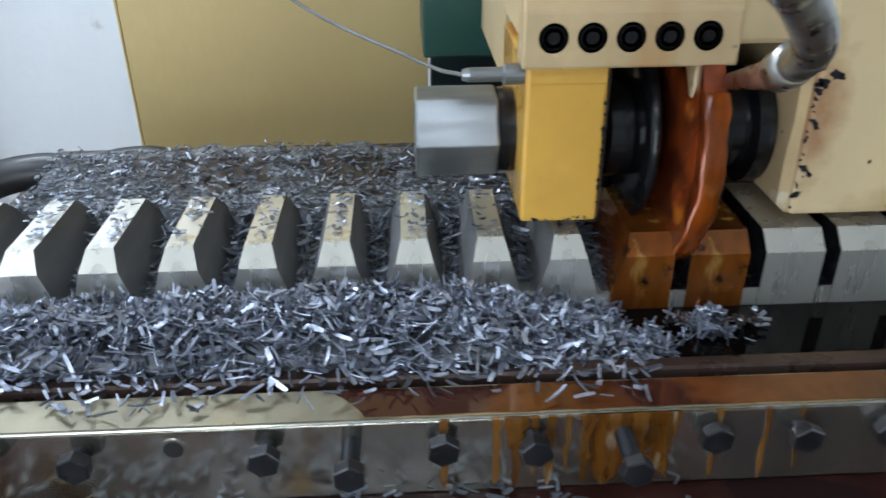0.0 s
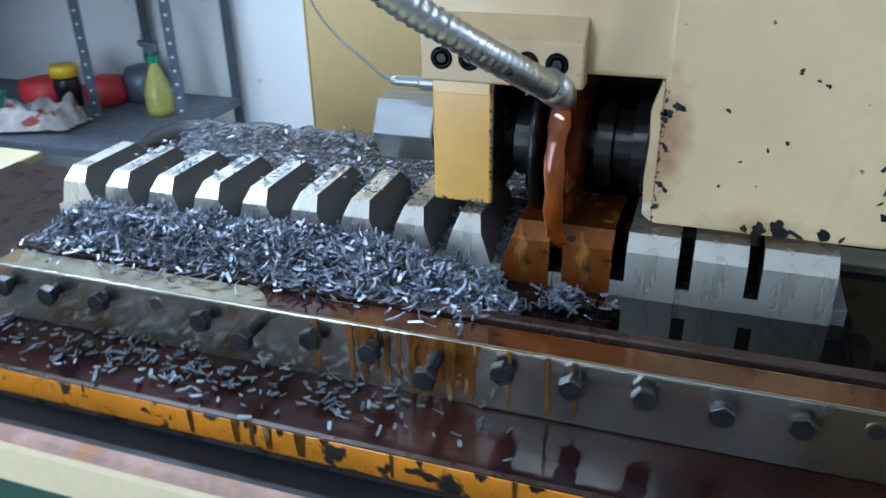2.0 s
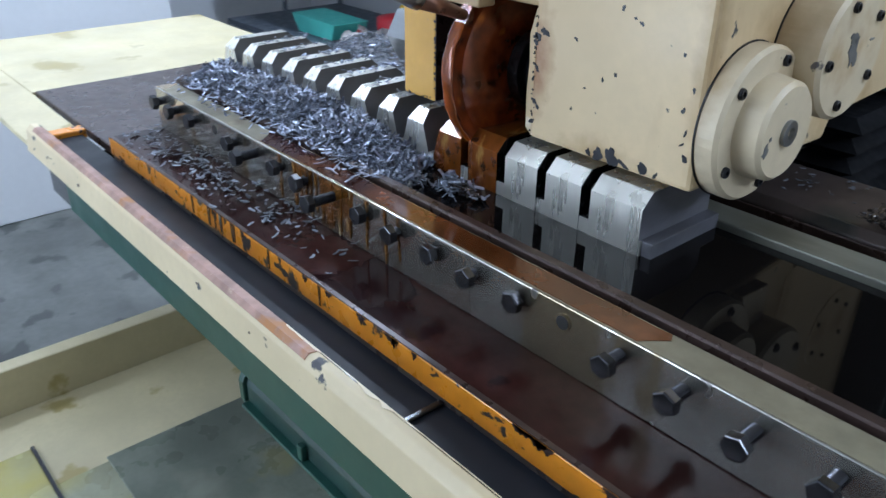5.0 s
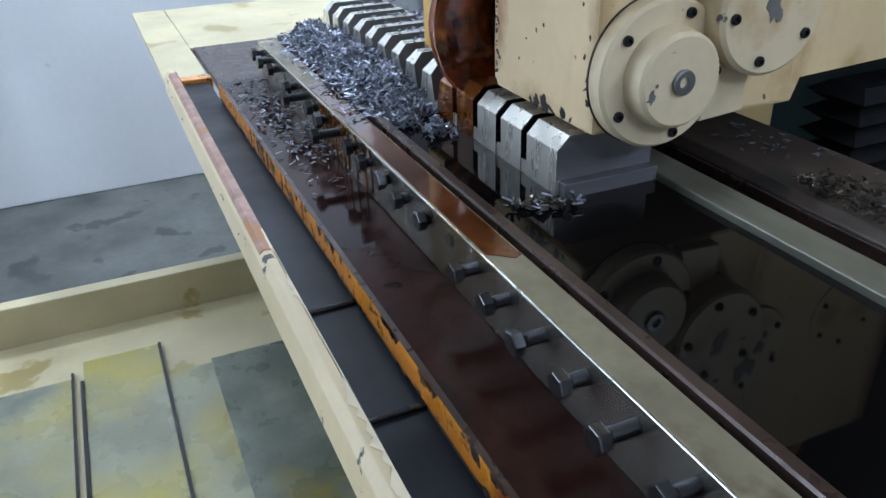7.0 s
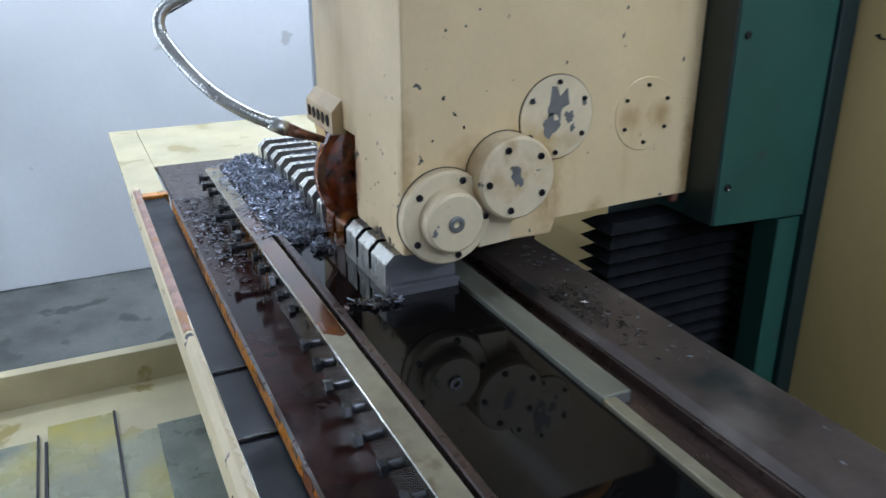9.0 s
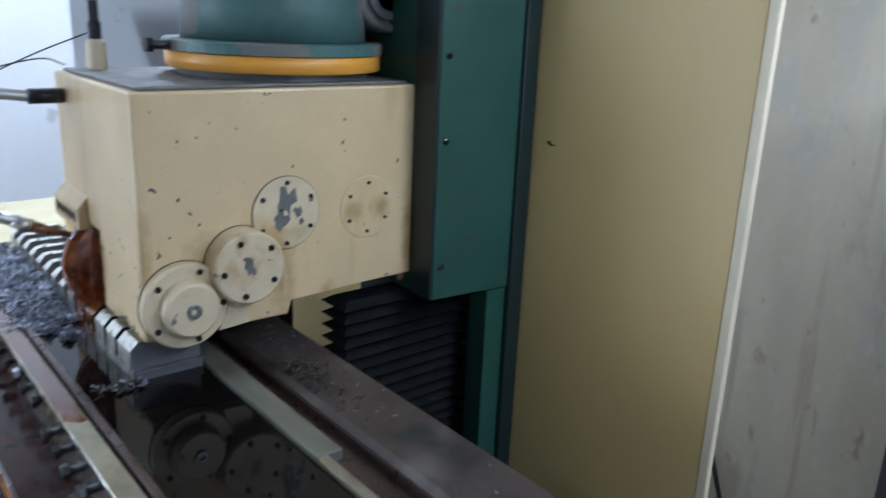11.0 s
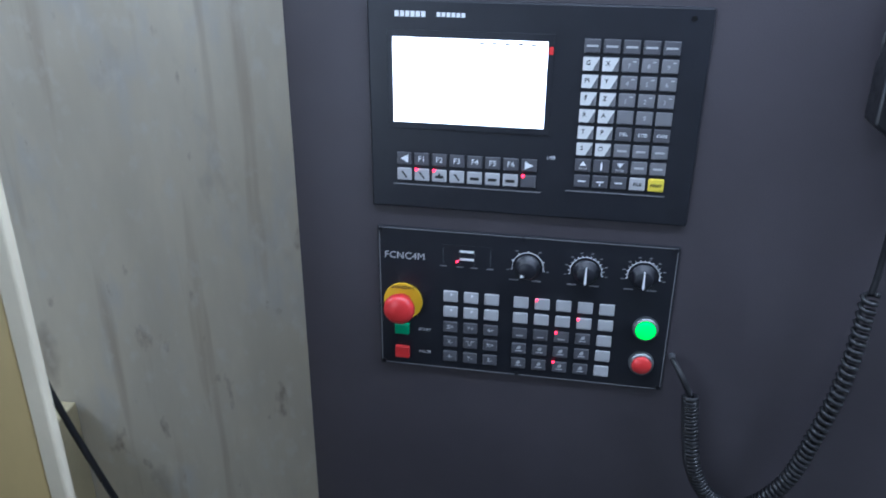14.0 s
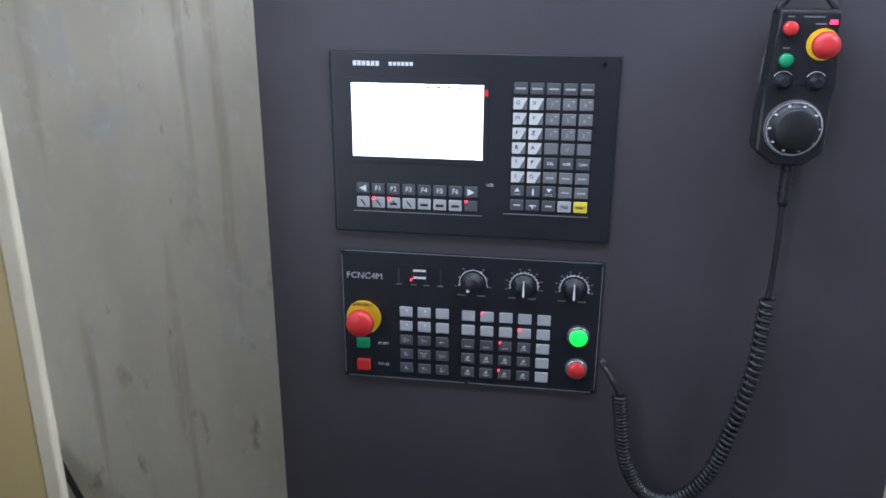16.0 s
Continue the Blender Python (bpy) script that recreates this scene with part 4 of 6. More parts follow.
    part("stop_screw", cyl(B(), (0.40, 0.765, 1.448), "y", 0.008, 0.05, 10), M["bolt"], h)
    part("stop_head", cyl(B(), (0.40, 0.755, 1.448), "y", 0.014, 0.012, 6), M["bolt"], h)
    fan = thing("fan_motor", "dark grey round fan cowl of the drive motor", "motor", (0.50, 1.200, 1.558))
    fy, fz = 1.200, 1.558
    part("cowl", lathe(B(), (0.42, fy, fz), "x", [(0, 0.078), (0.10, 0.078), (0.108, 0.074), (0.108, 0.062), (0.100, 0.060)], 48), M["grey"], fan, smooth=True)
    for k in range(3):
        part("guard_ring", lathe(B(), (0.521, fy, fz), "x", [(0, 0.020 + 0.016 * k), (0.006, 0.020 + 0.016 * k), (0.006, 0.016 + 0.016 * k)], 40), M["grey"], fan)
    part("motor_body", cyl(B(), (0.26, fy, fz), "x", 0.068, 0.1595, 32, bevel=0.004), M["drum"], fan, smooth=True)
    # lubricator switch and wires on top
    s = thing("grease_fitting", "dirty cream grease pot with a dark cap on the head", "fitting", (0.25, 0.72, 1.3945))
    part("pot", lathe(B(), (0.25, 0.715, 1.3946), "z", [(0, 0.019), (0.05, 0.018), (0.055, 0.012)], 20), M["cap"], s)
    part("cap", lathe(B(), (0.25, 0.715, 1.4502), "z", [(0, 0.012), (0.03, 0.012), (0.034, 0.009), (0.07, 0.009)], 16), M["bolt"], s)
    # grey fitting with wire beside the arm
    f = thing("sensor_plug", "grey metal plug fitting on the bearing arm", "fitting", (0.16, 0.68, 1.09))
    part("body", lathe(B(), (0.133, 0.66, 1.0945), "x", [(0, 0.004), (0.005, 0.0055), (0.03, 0.0055), (0.032, 0.008), (0.06, 0.008)], 16), M["nut"], f)
    wire = smooth_path([(0.133, 0.66, 1.0945), (0.10, 0.69, 1.098), (-0.02, 0.80, 1.135), (-0.12, 0.92, 1.23), (-0.15, 1.0, 1.38), (-0.05, 1.05, 1.5), (0.18, 1.1, 1.6)], 8)
    w = solid("thin_wire", sweep(B(), wire, 0.0016, 6), M["grey"], "thin grey wire hanging in a curve", "wire")
    wires = [((0.21, 0.668, 1.40), (0.20, 0.62, 1.41), (0.17, 0.50, 1.375), (0.188, 0.40, 1.330)), ((0.25, 0.70, 1.46), (0.20, 0.62, 1.42), (0.18, 0.50, 1.36), (0.186, 0.40, 1.31))]
    for pts in wires:
        solid("thin_wire", sweep(B(), smooth_path(pts, 8), 0.0016, 6), M["rubber"], "thin wire tied to the coolant hose", "wire")


head()


def hose():
    h = thing("coolant_hose", "flexible ribbed steel coolant hose with a copper nozzle", "hose", (0.22, 0.652, 1.34))
    pts = smooth_path([(0.234, 0.598, 1.345), (0.222, 0.54, 1.350), (0.200, 0.455, 1.346), (0.186, 0.395, 1.320), (0.192, 0.382, 1.282), (0.228, 0.410, 1.228), (0.276, 0.445, 1.187), (0.308, 0.490, 1.155), (0.324, 0.545, 1.128)], 26)
    part("ribbed_tube", sweep(B(), pts, lambda s: 0.0108 + 0.0010 * math.sin(s * 500), 14), M["chrome"], h, smooth=True)
    part("upper_ferrule", sweep(B(), [Vector((0.24, 0.652, 1.345)), Vector((0.235, 0.62, 1.345)), Vector((0.233, 0.592, 1.345))], 0.0145, 16), M["bolt"], h, "dark hose ferrule", True)
    part("lower_ferrule", sweep(B(), [Vector((0.320, 0.528, 1.1375)), Vector((0.324, 0.545, 1.128)), Vector((0.3252, 0.555, 1.1235))], 0.0135, 16), M["chrome"], h, smooth=True)
    part("nozzle", sweep(B(), [Vector((0.3252, 0.554, 1.1240)), Vector((0.325, 0.580, 1.113)), Vector((0.3225, 0.6205, 1.0975))], lambda s: 0.012 - 0.006 * s, 14), M["copper"], h, "oily copper nozzle", True)
    b = thing("splash_tab", "small dirty cream bracket above the cutter", "bracket", (0.30, 0.62, 1.11))
    part("tab", box(B(), 0.303, 0.640, 1.078, 0.316, 0.662, 1.1095, 0.002), M["overarm"], b)


hose()


def arbor():
    """The turning arbor with cutter, collars and nut; x is its axis."""
    a = thing("milling_arbor", "turning arbor with an oil-wet disc cutter and hex nut", "milling cutter", (AX, AY, AZ), local=True)
    R, n, half = 0.1155, 24, 0.0082
    bm = B()
    prof = []
    for k in range(n):
        a0 = 2 * math.pi * k / n
        for da, r in ((0.0, R), (0.13, R - 0.0006), (0.16, R - 0.0026), (0.215, R - 0.0020)):
            prof.append((r * math.cos(a0 + da), r * math.sin(a0 + da)))
    prism(bm, prof, "x", 0.004 - half, 0.004 + half)
    part("cutter", bm, M["cutter"], a, "disc cutter running with amber oil")
    part("hub", lathe(B(), (-0.012, 0, 0), "x", [(0, 0.050), (0.003, 0.084), (0.009, 0.1045), (0.013, 0.1125), (0.019, 0.1125), (0.023, 0.1045), (0.029, 0.084), (0.034, 0.050)], 48), M["cutter"], a, smooth=True)
    part("collar", lathe(B(), (-0.055, 0, 0), "x", [(0, 0.04), (0.002, 0.042), (0.020, 0.042), (0.0225, 0.04)], 40), M["dark"], a)
    part("flange", lathe(B(), (0.028, 0, 0), "x", [(0, 0.036), (0.002, 0.046), (0.018, 0.046), (0.020, 0.036), (0.036, 0.036), (0.038, 0.050), (0.052, 0.050), (0.054, 0.040), (0.064, 0.040)], 40), M["dark"], a)
    part("thrust_disc", lathe(B(), (-0.032, 0, 0), "x", [(0, 0.060), (0.002, 0.078), (0.008, 0.078), (0.010, 0.060)], 40), M["dark"], a, "glossy oily disc beside the cutter", True)
    part("shaft", cyl(B(), (-0.125, 0, 0), "x", 0.022, 0.23, 24), M["dark"], a)
    part("nut", cyl(B(), (-0.213, 0, 0), "x", 0.0385, 0.070, 6, bevel=0.003), M["nut"], a, "large steel hex nut")
    part("nut_washer", cyl(B(), (-0.143, 0, 0), "x", 0.036, 0.026, 28), M["dark"], a)
    return a


ARBOR = arbor()


def oil_stream():
    """Oil that falls from the nozzle and clings to the front of the cutter."""
    bm = B()
    rows_, n, w = [], 44, 8
    for i in range(n + 1):
        a = math.radians(149 + 83 * i / n)
        half = 0.0092 + 0.0008 * math.sin(i * 0.55) + 0.0016 * noise.noise((i * 0.4, 2.0, 0.0))
        mid = 0.004 + 0.0006 * math.sin(i * 0.33 + 1.0)
        row = []
        for j in range(w + 1):
            u = 2 * j / w - 1
            r = 0.1158 + 0.0018 * math.sqrt(max(0.0, 1 - u * u)) * (1 + 0.12 * math.sin(i * 0.4 + j))
            row.append(bm.verts.new((AX + mid + half * u, AY + r * math.cos(a), AZ + r * math.sin(a))))
        rows_.append(row)
    for i in range(n):
        for j in range(w):
            bm.faces.new((rows_[i][j], rows_[i + 1][j], rows_[i + 1][j + 1], rows_[i][j + 1]))
    bmesh.ops.solidify(bm, geom=list(bm.faces), thickness=0.0006)
    solid("oil_stream", bm, M["stream"], "amber cutting oil running down the cutter rim", "oil", kind="stuff", smooth=True)


oil_stream()


# ---- column, bellows and splash panel ----
def column():
    c = thing("machine_column", "green machine column with cover plates", "machine column", (0.4, 1.33, FLOOR))
    # blackish sheet over the green cover side, which lies in shade
    part("side_shade", box(B(), 0.6135, 1.1985, 0.962, 0.6835, 1.2036, 2.30, 0.001), M["hull"], c, "thin dark sheet added for the shade on the cover side")
    part("cover_plate", prism(B(), [(0.118, 1.2042), (0.685, 1.2042), (0.7055, 1.398), (0.118, 1.398)], "z", 0.960, 2.30, 0.003), M["green"], c, "green painted cover plate")
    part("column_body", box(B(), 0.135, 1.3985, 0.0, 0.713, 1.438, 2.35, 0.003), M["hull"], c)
    part("way", box(B(), 0.645, 1.345, 0.40, 0.700, 1.3978, 0.957, 0.002), M["green"], c)
    for z in (1.447, 1.285, 1.03):
        part("screw", lathe(B(), (0.6862, 1.222, z), "x", [(0, 0.0065), (0.003, 0.0065), (0.004, 0.005), (0.002, 0.003)], 14), M["dark"], c)
    part("foot", box(B(), 0.05, 1.10, FLOOR, 0.75, 1.435, 0.399, 0.01), M["green"], c)
    b = thing("bellows", "black folded rubber way bellows below the head", "bellows", (0.4, 1.2, 0.45))
    n = 20
    z0, dz = 0.42, 0.0268
    for k in range(n):
        z = z0 + dz * k
        out, inn = (0.515, 1.045, 0.607, 1.385), (0.535, 1.065, 0.587, 1.365)
        bm = B()
        rings = []
        for (x0, y0, x1, y1), zz in ((inn, z), (out, z + dz * 0.5), (inn, z + dz)):
            rings.append([bm.verts.new(v) for v in ((x0, y0, zz), (x1, y0, zz), (x1, y1, zz), (x0, y1, zz))])
        for p, q in zip(rings, rings[1:]):
            for i in range(4):
                bm.faces.new((p[i], p[(i + 1) % 4], q[(i + 1) % 4], q[i]))
        bm.faces.new(rings[0])
        bm.faces.new(rings[-1])
        part("fold", bm, M["bellows"], b)
    s = thing("sheet_metal_screen", "tall beige painted sheet metal panel with a pale edge", "panel", (0.4, 1.45, FLOOR))
    part("sheet", box(B(), 0.60, 1.440, FLOOR, 1.189, 1.450, 2.30, 0.001), M["beige"], s)
    part("edge_strip", box(B(), 1.1895, 1.4385, FLOOR, 1.210, 1.452, 2.30, 0.003), M["edge"], s, "pale folded edge")
    part("scratch", prism(B(), [(0.748, 1.2805), (0.758, 1.2835), (0.762, 1.2775), (0.778, 1.2765), (0.761, 1.2735), (0.754, 1.2765)], "y", 1.4394, 1.4405), M["bolt"], s, "dark scratch in the paint")
    s2 = thing("sheet_metal_screen", "tall beige painted sheet metal panel behind the rack", "panel", (-0.1, 1.45, FLOOR))
    part("sheet", box(B(), -0.380, 1.440, FLOOR, 0.131, 1.45, 2.30, 0.001), M["beige"], s2)
    part("folded_edge", box(B(), -0.385, 1.4385, FLOOR, -0.3805, 1.475, 2.30, 0.0015), M["beige"], s2, "folded beige edge")


column()


# ---- control cabinet ----
def cabinet():
    c = thing("control_cabinet", "charcoal powder-coated control cabinet with lit screen and keypads", "control cabinet", (1.485, 1.7775, FLOOR), turn=-4.33, local=True)
    g = -FLOOR

    def z(v):
        return v + g
    part("body", box(B(), -0.112, 0.0, 0.0, 0.815, 0.46, z(1.506), 0.003), M["cab"], c)
    part("top_trim", box(B(), -0.114, -0.004, z(1.5065), 0.817, 0.462, z(1.5235), 0.002), M["cabtrim"], c, "light grey top trim")
    u = part("control_unit", box(B(), -0.006, -0.006, z(1.157), 0.386, -0.0005, z(1.414), 0.0025), M["unit"], c, "black numeric control unit")
    part("screen_bezel", box(B(), 0.018, -0.0072, z(1.262), 0.2145, -0.0062, z(1.380), 0.0004), M["unit"], u)
    part("screen", box(B(), 0.0248, -0.0082, z(1.2700), 0.2074, -0.0074, z(1.3716)), M["lcd"], u, "lit white screen")
    menu = B()
    for k in range(5):
        box(menu, 0.128 + 0.015 * k, -0.0086, z(1.3665), 0.128 + 0.015 * k + 0.006, -0.0083, z(1.3685))
    part("screen_marks", menu, M["keygrey"], u, "small dark marks along the screen top")
    part("power_led", box(B(), 0.2085, -0.0076, z(1.357), 0.2135, -0.0064, z(1.366)), M["red"], u)
    part("screw", cyl(B(), (0.364, -0.0075, z(1.402)), "y", 0.003, 0.0013, 12), M["dark"], u)
    bars = B()
    for x0, x1, hh in ((0.0271, 0.0649, 0.0065), (0.0769, 0.1115, 0.005)):
        n = 6
        for k in range(n):
            w = (x1 - x0) / n
            box(bars, x0 + w * k + 0.0006, -0.0066, z(1.3977) - hh / 2, x0 + w * (k + 1) - 0.0008, -0.0061, z(1.3977) + hh / 2)
    part("marking", bars, M["white"], u, "pale maker's marking")

    def key_mesh(w, h, m_, nm="key"):
        return mesh_of(box(B(), -w / 2, -0.0022, -h / 2, w / 2, 0, h / 2, 0.0014, 2), nm, m_)

    def slant_mesh(w, h):
        bm = prism(B(), [(-w / 2, -h / 2), (w * 0.1, -h / 2), (w / 2, h * 0.42), (w / 2, h / 2), (-w / 2, h / 2)], "y", -0.0026, -0.0023)
        return mesh_of(bm, "key_face", M["keywhite"])
    kw, kh = 0.0186, 0.0160
    km = {n_: key_mesh(kw, kh, M[n_]) for n_ in ("keylight", "keygrey", "keydark", "keyyellow")}
    slant = slant_mesh(kw * 0.97, kh * 0.95)
    cols = [0.2568 + 0.0219 * k for k in range(5)]
    rows_ = [1.3690 - 0.0201 * k for k in range(9)]
    letters, white_letters, grey_letters = [], [], []
    left = ["GX", "MY", "FZ", "RA", "TP", "SO"]
    digits = {1: "789", 2: "456", 3: "123"}

    def bar(name, x0, z0, x1, z1, skin, parent, y=-0.0086):
        part(name, box(B(), x0, y, z0, x1, y + 0.0004, z1), M[skin], parent)
    for r in range(9):
        for k in range(5):
            style = "keygrey"
            if r in (0, 5) and k >= (0 if r == 0 else 2) or (r in (7, 8) and k < 3):
                style = "keydark"
            if r == 8 and k == 3:
                style = "keylight"
            if r == 8 and k == 4:
                style = "keyyellow"
            o = part("key", km[style], None, u)
            x, zz = cols[k], z(rows_[r])
            o.location = (x, -0.006, zz)
            if 1 <= r <= 6 and k < 2:
                o2 = part("key_face", slant, None, u)
                o2.location = (x, -0.006, zz)
                letters.append((left[r - 1][k], x - 0.003, -0.0089, zz + 0.0012, 0.0055))
            elif r in digits:
                grey_letters.append((digits[r][k - 2], x - 0.0015, -0.0084, zz - 0.001, 0.0052))
                bar("key_mark", x + 0.0025, zz + 0.0035, x + 0.0065, zz + 0.0048, "keylight", u)
            elif r == 0:
                bar("key_mark", x - 0.0065, zz - 0.0012, x + 0.0065, zz + 0.0012, "keylight", u)
            elif r == 6 or (r == 7 and k > 2):
                bar("key_mark", x - 0.0055, zz - 0.0012, x + 0.0055, zz + 0.0012, "keylight", u)
            elif r == 8 and k < 3:
                bar("key_mark", x - 0.0045, zz - 0.0008, x + 0.0045, zz + 0.0008, "white", u)
                if k == 1:
                    bar("key_mark", x - 0.0008, zz - 0.0048, x + 0.0008, zz - 0.0010, "white", u)
    for k, wd in enumerate(("DEL", "EOB", "CAN")):
        white_letters.append((wd, cols[k + 2], -0.0084, z(rows_[5]), 0.0040))
    grey_letters += [("0", cols[3], -0.0084, z(rows_[4]), 0.0050), ("PAGE", cols[0], -0.0084, z(rows_[7]) - 0.0044, 0.0030), ("PAGE", cols[2], -0.0084, z(rows_[7]) - 0.0044, 0.0030)]
    letters += [("FILE", cols[3], -0.0086, z(rows_[8]), 0.0042), ("RESET", cols[4], -0.0086, z(rows_[8]), 0.0036)]
    for k in range(8):
        x = 0.0372 + 0.0222 * k
        o = part("key", km["keydark"], None, u)
        o.location = (x, -0.006, z(1.2235))
        o = part("key", km["keylight"] if k != 7 else km["keydark"], None, u)
        o.location = (x, -0.006, z(1.2030))
        if 1 <= k <= 6:
            white_letters.append(("F%d" % k, x, -0.0084, z(1.2235), 0.0070))
        if k in (1, 2, 7):
            part("diode", box(B(), x - 0.0085, -0.0092, z(1.2085), x - 0.005, -0.0080, z(1.2115)), M["led"], u, "lit red diode")
        if k in (4, 5, 6):
            bar("key_mark", x - 0.0055, z(1.2005), x + 0.0055, z(1.2040), "ink", u)
        elif k == 2:
            bar("key_mark", x - 0.005, z(1.2000), x + 0.005, z(1.2035), "ink", u)
            bar("key_mark", x - 0.0012, z(1.2036), x + 0.0012, z(1.2065), "ink", u)
        elif k < 4:
            part("key_mark", prism(B(), [(x - 0.004, z(1.2065)), (x - 0.002, z(1.2070)), (x + 0.004, z(1.1990)), (x + 0.0025, z(1.1980))], "y", -0.0086, -0.0082), M["ink"], u)

    def arrow(x, zz, pts):
        part("arrow_mark", prism(B(), [(x + a, zz + b_) for a, b_ in pts], "y", -0.0088, -0.0083), M["white"], u)
    for x, d in ((0.0372, -1), (0.0372 + 0.0222 * 7, 1)):
        arrow(x, z(1.2235), [(-0.005 * d, -0.005), (0.005 * d, 0), (-0.005 * d, 0.005)])
    for k, d in ((0, 1), (2, -1)):
        arrow(cols[k], z(rows_[7]) + 0.0022, [(-0.004, -0.0028 * d), (0.004, -0.0028 * d), (0, 0.0028 * d)])
    arrow(cols[1], z(rows_[7]), [(-0.0012, -0.005), (0.0012, -0.005), (0.0012, 0.002), (0.0, 0.0055), (-0.0012, 0.002)])
    words(letters, "key_lettering", M["ink"], u)
    words(grey_letters, "key_lettering", M["keylight"], u)
    white_letters.append(("USB", 0.2185, -0.0064, z(1.2345), 0.0042))
    words(white_letters, "white_lettering", M["white"], u)
    # frames round the keypads
    fr = B()
    for x0, x1, z0, z1 in ((0.0225, 0.2085, z(1.1885), z(1.1900)), (0.2380, 0.3560, z(1.1935), z(1.1950))):
        box(fr, x0, -0.0066, z0, x1, -0.0061, z1)
    part("keypad_line", fr, M["keygrey"], u)

    # lower operator panel
    p = part("operator_panel", box(B(), -0.001, -0.0042, z(0.920), 0.384, -0.0005, z(1.129), 0.001), M["unit"], c, "black operator panel with buttons and dials")
    fr = B()
    for x0, x1, z0, z1 in ((0.001, 0.382, 1.1262, 1.1274), (0.001, 0.382, 0.9215, 0.9227), (0.0008, 0.0020, 0.9235, 1.1258), (0.3810, 0.3822, 0.9235, 1.1258)):
        box(fr, x0, -0.0048, z(z0), x1, -0.0043, z(z1))
    part("border", fr, M["keygrey"], p, "pale border line")
    for x, zz in ((0.004, 1.1245), (0.379, 1.1245), (0.004, 0.9245), (0.379, 0.9245), (0.19, 1.1245), (0.19, 0.9245)):
        part("panel_screw", cyl(B(), (x, -0.0062, z(zz)), "y", 0.0032, 0.0014, 12), M["bolt"], p)
    words([("FCNC4M", 0.035, -0.0046, z(1.0880), 0.0100), ("START", 0.062, -0.0046, z(0.979), 0.0042), ("PAUSE", 0.062, -0.0046, z(0.944), 0.0042)], "lettering", M["keylight"], p)
    k1, k2 = mesh_of(box(B(), -0.0098, -0.0024, -0.0082, 0.0098, 0, 0.0082, 0.0016), "button", M["keylight"]), mesh_of(box(B(), -0.0098, -0.0024, -0.0082, 0.0098, 0, 0.0082, 0.0016), "button", M["keydark"])
    bz = [1.0345 - 0.0232 * k for k in range(5)]
    names = {2: ("Z+", "Y+", "4+"), 3: ("X-", "", "X+"), 4: ("4-", "Y-", "Z-")}
    for r in range(5):
        for k, x in enumerate((0.0975, 0.1250, 0.1525)):
            o = part("button", k1 if r < 2 else k2, None, p)
            o.location = (x, -0.0043, z(bz[r]))
            zz = z(bz[r])
            if r < 2 and k < 2:
                part("button_mark", prism(B(), [(x, zz + 0.001), (x + 0.004, zz + 0.003), (x, zz + 0.005)], "y", -0.0072, -0.0068), M["white"], p)
            elif names.get(r) and names[r][k]:
                words([(names[r][k], x, -0.0070, zz, 0.0058)], "button_lettering", M["keylight"], p)
            elif r == 3:
                part("button_mark", prism(B(), [(x - 0.006, zz + 0.003), (x - 0.003, zz + 0.003), (x - 0.0025, zz - 0.003), (x + 0.0015, zz - 0.003), (x + 0.002, zz + 0.003), (x + 0.006, zz + 0.003), (x + 0.006, zz + 0.004), (x + 0.001, zz + 0.004), (x + 0.0005, zz - 0.002), (x - 0.0018, zz - 0.002), (x - 0.0022, zz + 0.004), (x - 0.006, zz + 0.004)], "y", -0.0072, -0.0068), M["keylight"], p)
        for k in range(5):
            x, zz = 0.1915 + 0.0278 * k, z(bz[r])
            o = part("button", k1 if (r < 2 or k == 4) else k2, None, p)
            o.location = (x, -0.0043, zz)
            if r >= 2 and k < 4:
                part("button_mark", box(B(), x - 0.0045, -0.0072, zz - 0.0038, x + 0.0045, -0.0068, zz - 0.0024), M["keylight"], p)
                if (r, k) not in ((2, 0), (2, 1), (2, 2)):
                    part("button_mark", prism(B(), [(x - 0.003, zz), (x - 0.001, zz + 0.004), (x + 0.002, zz + 0.0045), (x + 0.003, zz + 0.001), (x + 0.001, zz - 0.0008)], "y", -0.0072, -0.0068), M["keylight"], p)
    for x, zz in ((0.2120, 1.0405), (0.2670, 1.0175), (0.2395, 0.9945), (0.2385, 0.9490), (0.1060, 1.0870)):
        part("diode", cyl(B(), (x, -0.0080, z(zz)), "y", 0.0016, 0.0018, 10), M["led"], p, "lit red diode")
    digits = B()
    for zz in (1.0990, 1.0880):
        box(digits, 0.108, -0.0048, z(zz), 0.128, -0.0043, z(zz) + 0.0034)
    part("display_marks", digits, M["white"], p)
    for x0 in (0.0865, 0.1085, 0.1275, 0.1485):
        part("display_line", box(B(), x0, -0.0051, z(1.082), x0 + 0.0007, -0.0048, z(1.104)), M["keydark"], p)
        part("display_mark", box(B(), x0 - 0.004, -0.0051, z(1.0775), x0 + 0.005, -0.0048, z(1.0792)), M["keygrey"], p)
    part("display_window", box(B(), 0.085, -0.0047, z(1.080), 0.150, -0.00425, z(1.109)), M["unit"], p)
    for x, zz, a0 in ((0.1975, 1.0860, 2.3), (0.2715, 1.0860, -1.45), (0.3432, 1.0860, -1.5)):
        dial = part("dial", lathe(B(), (x, -0.0043, z(zz)), "y", [(0, 0.0165), (-0.002, 0.0165), (-0.003, 0.0135), (-0.013, 0.0120), (-0.0145, 0.010)], 36), M["unit"], p, "black rotary dial", True)
        bm = prism(B(), [(-0.0008, 0.012), (0.0008, 0.012), (0.0016, -0.010), (0.0, -0.013), (-0.0016, -0.010)], "y", -0.0006, 0.0006) if abs(a0) < 2 else prism(B(), [(-0.003, 0.008), (0.003, 0.008), (0.0, 0.0125)], "y", -0.0006, 0.0006)
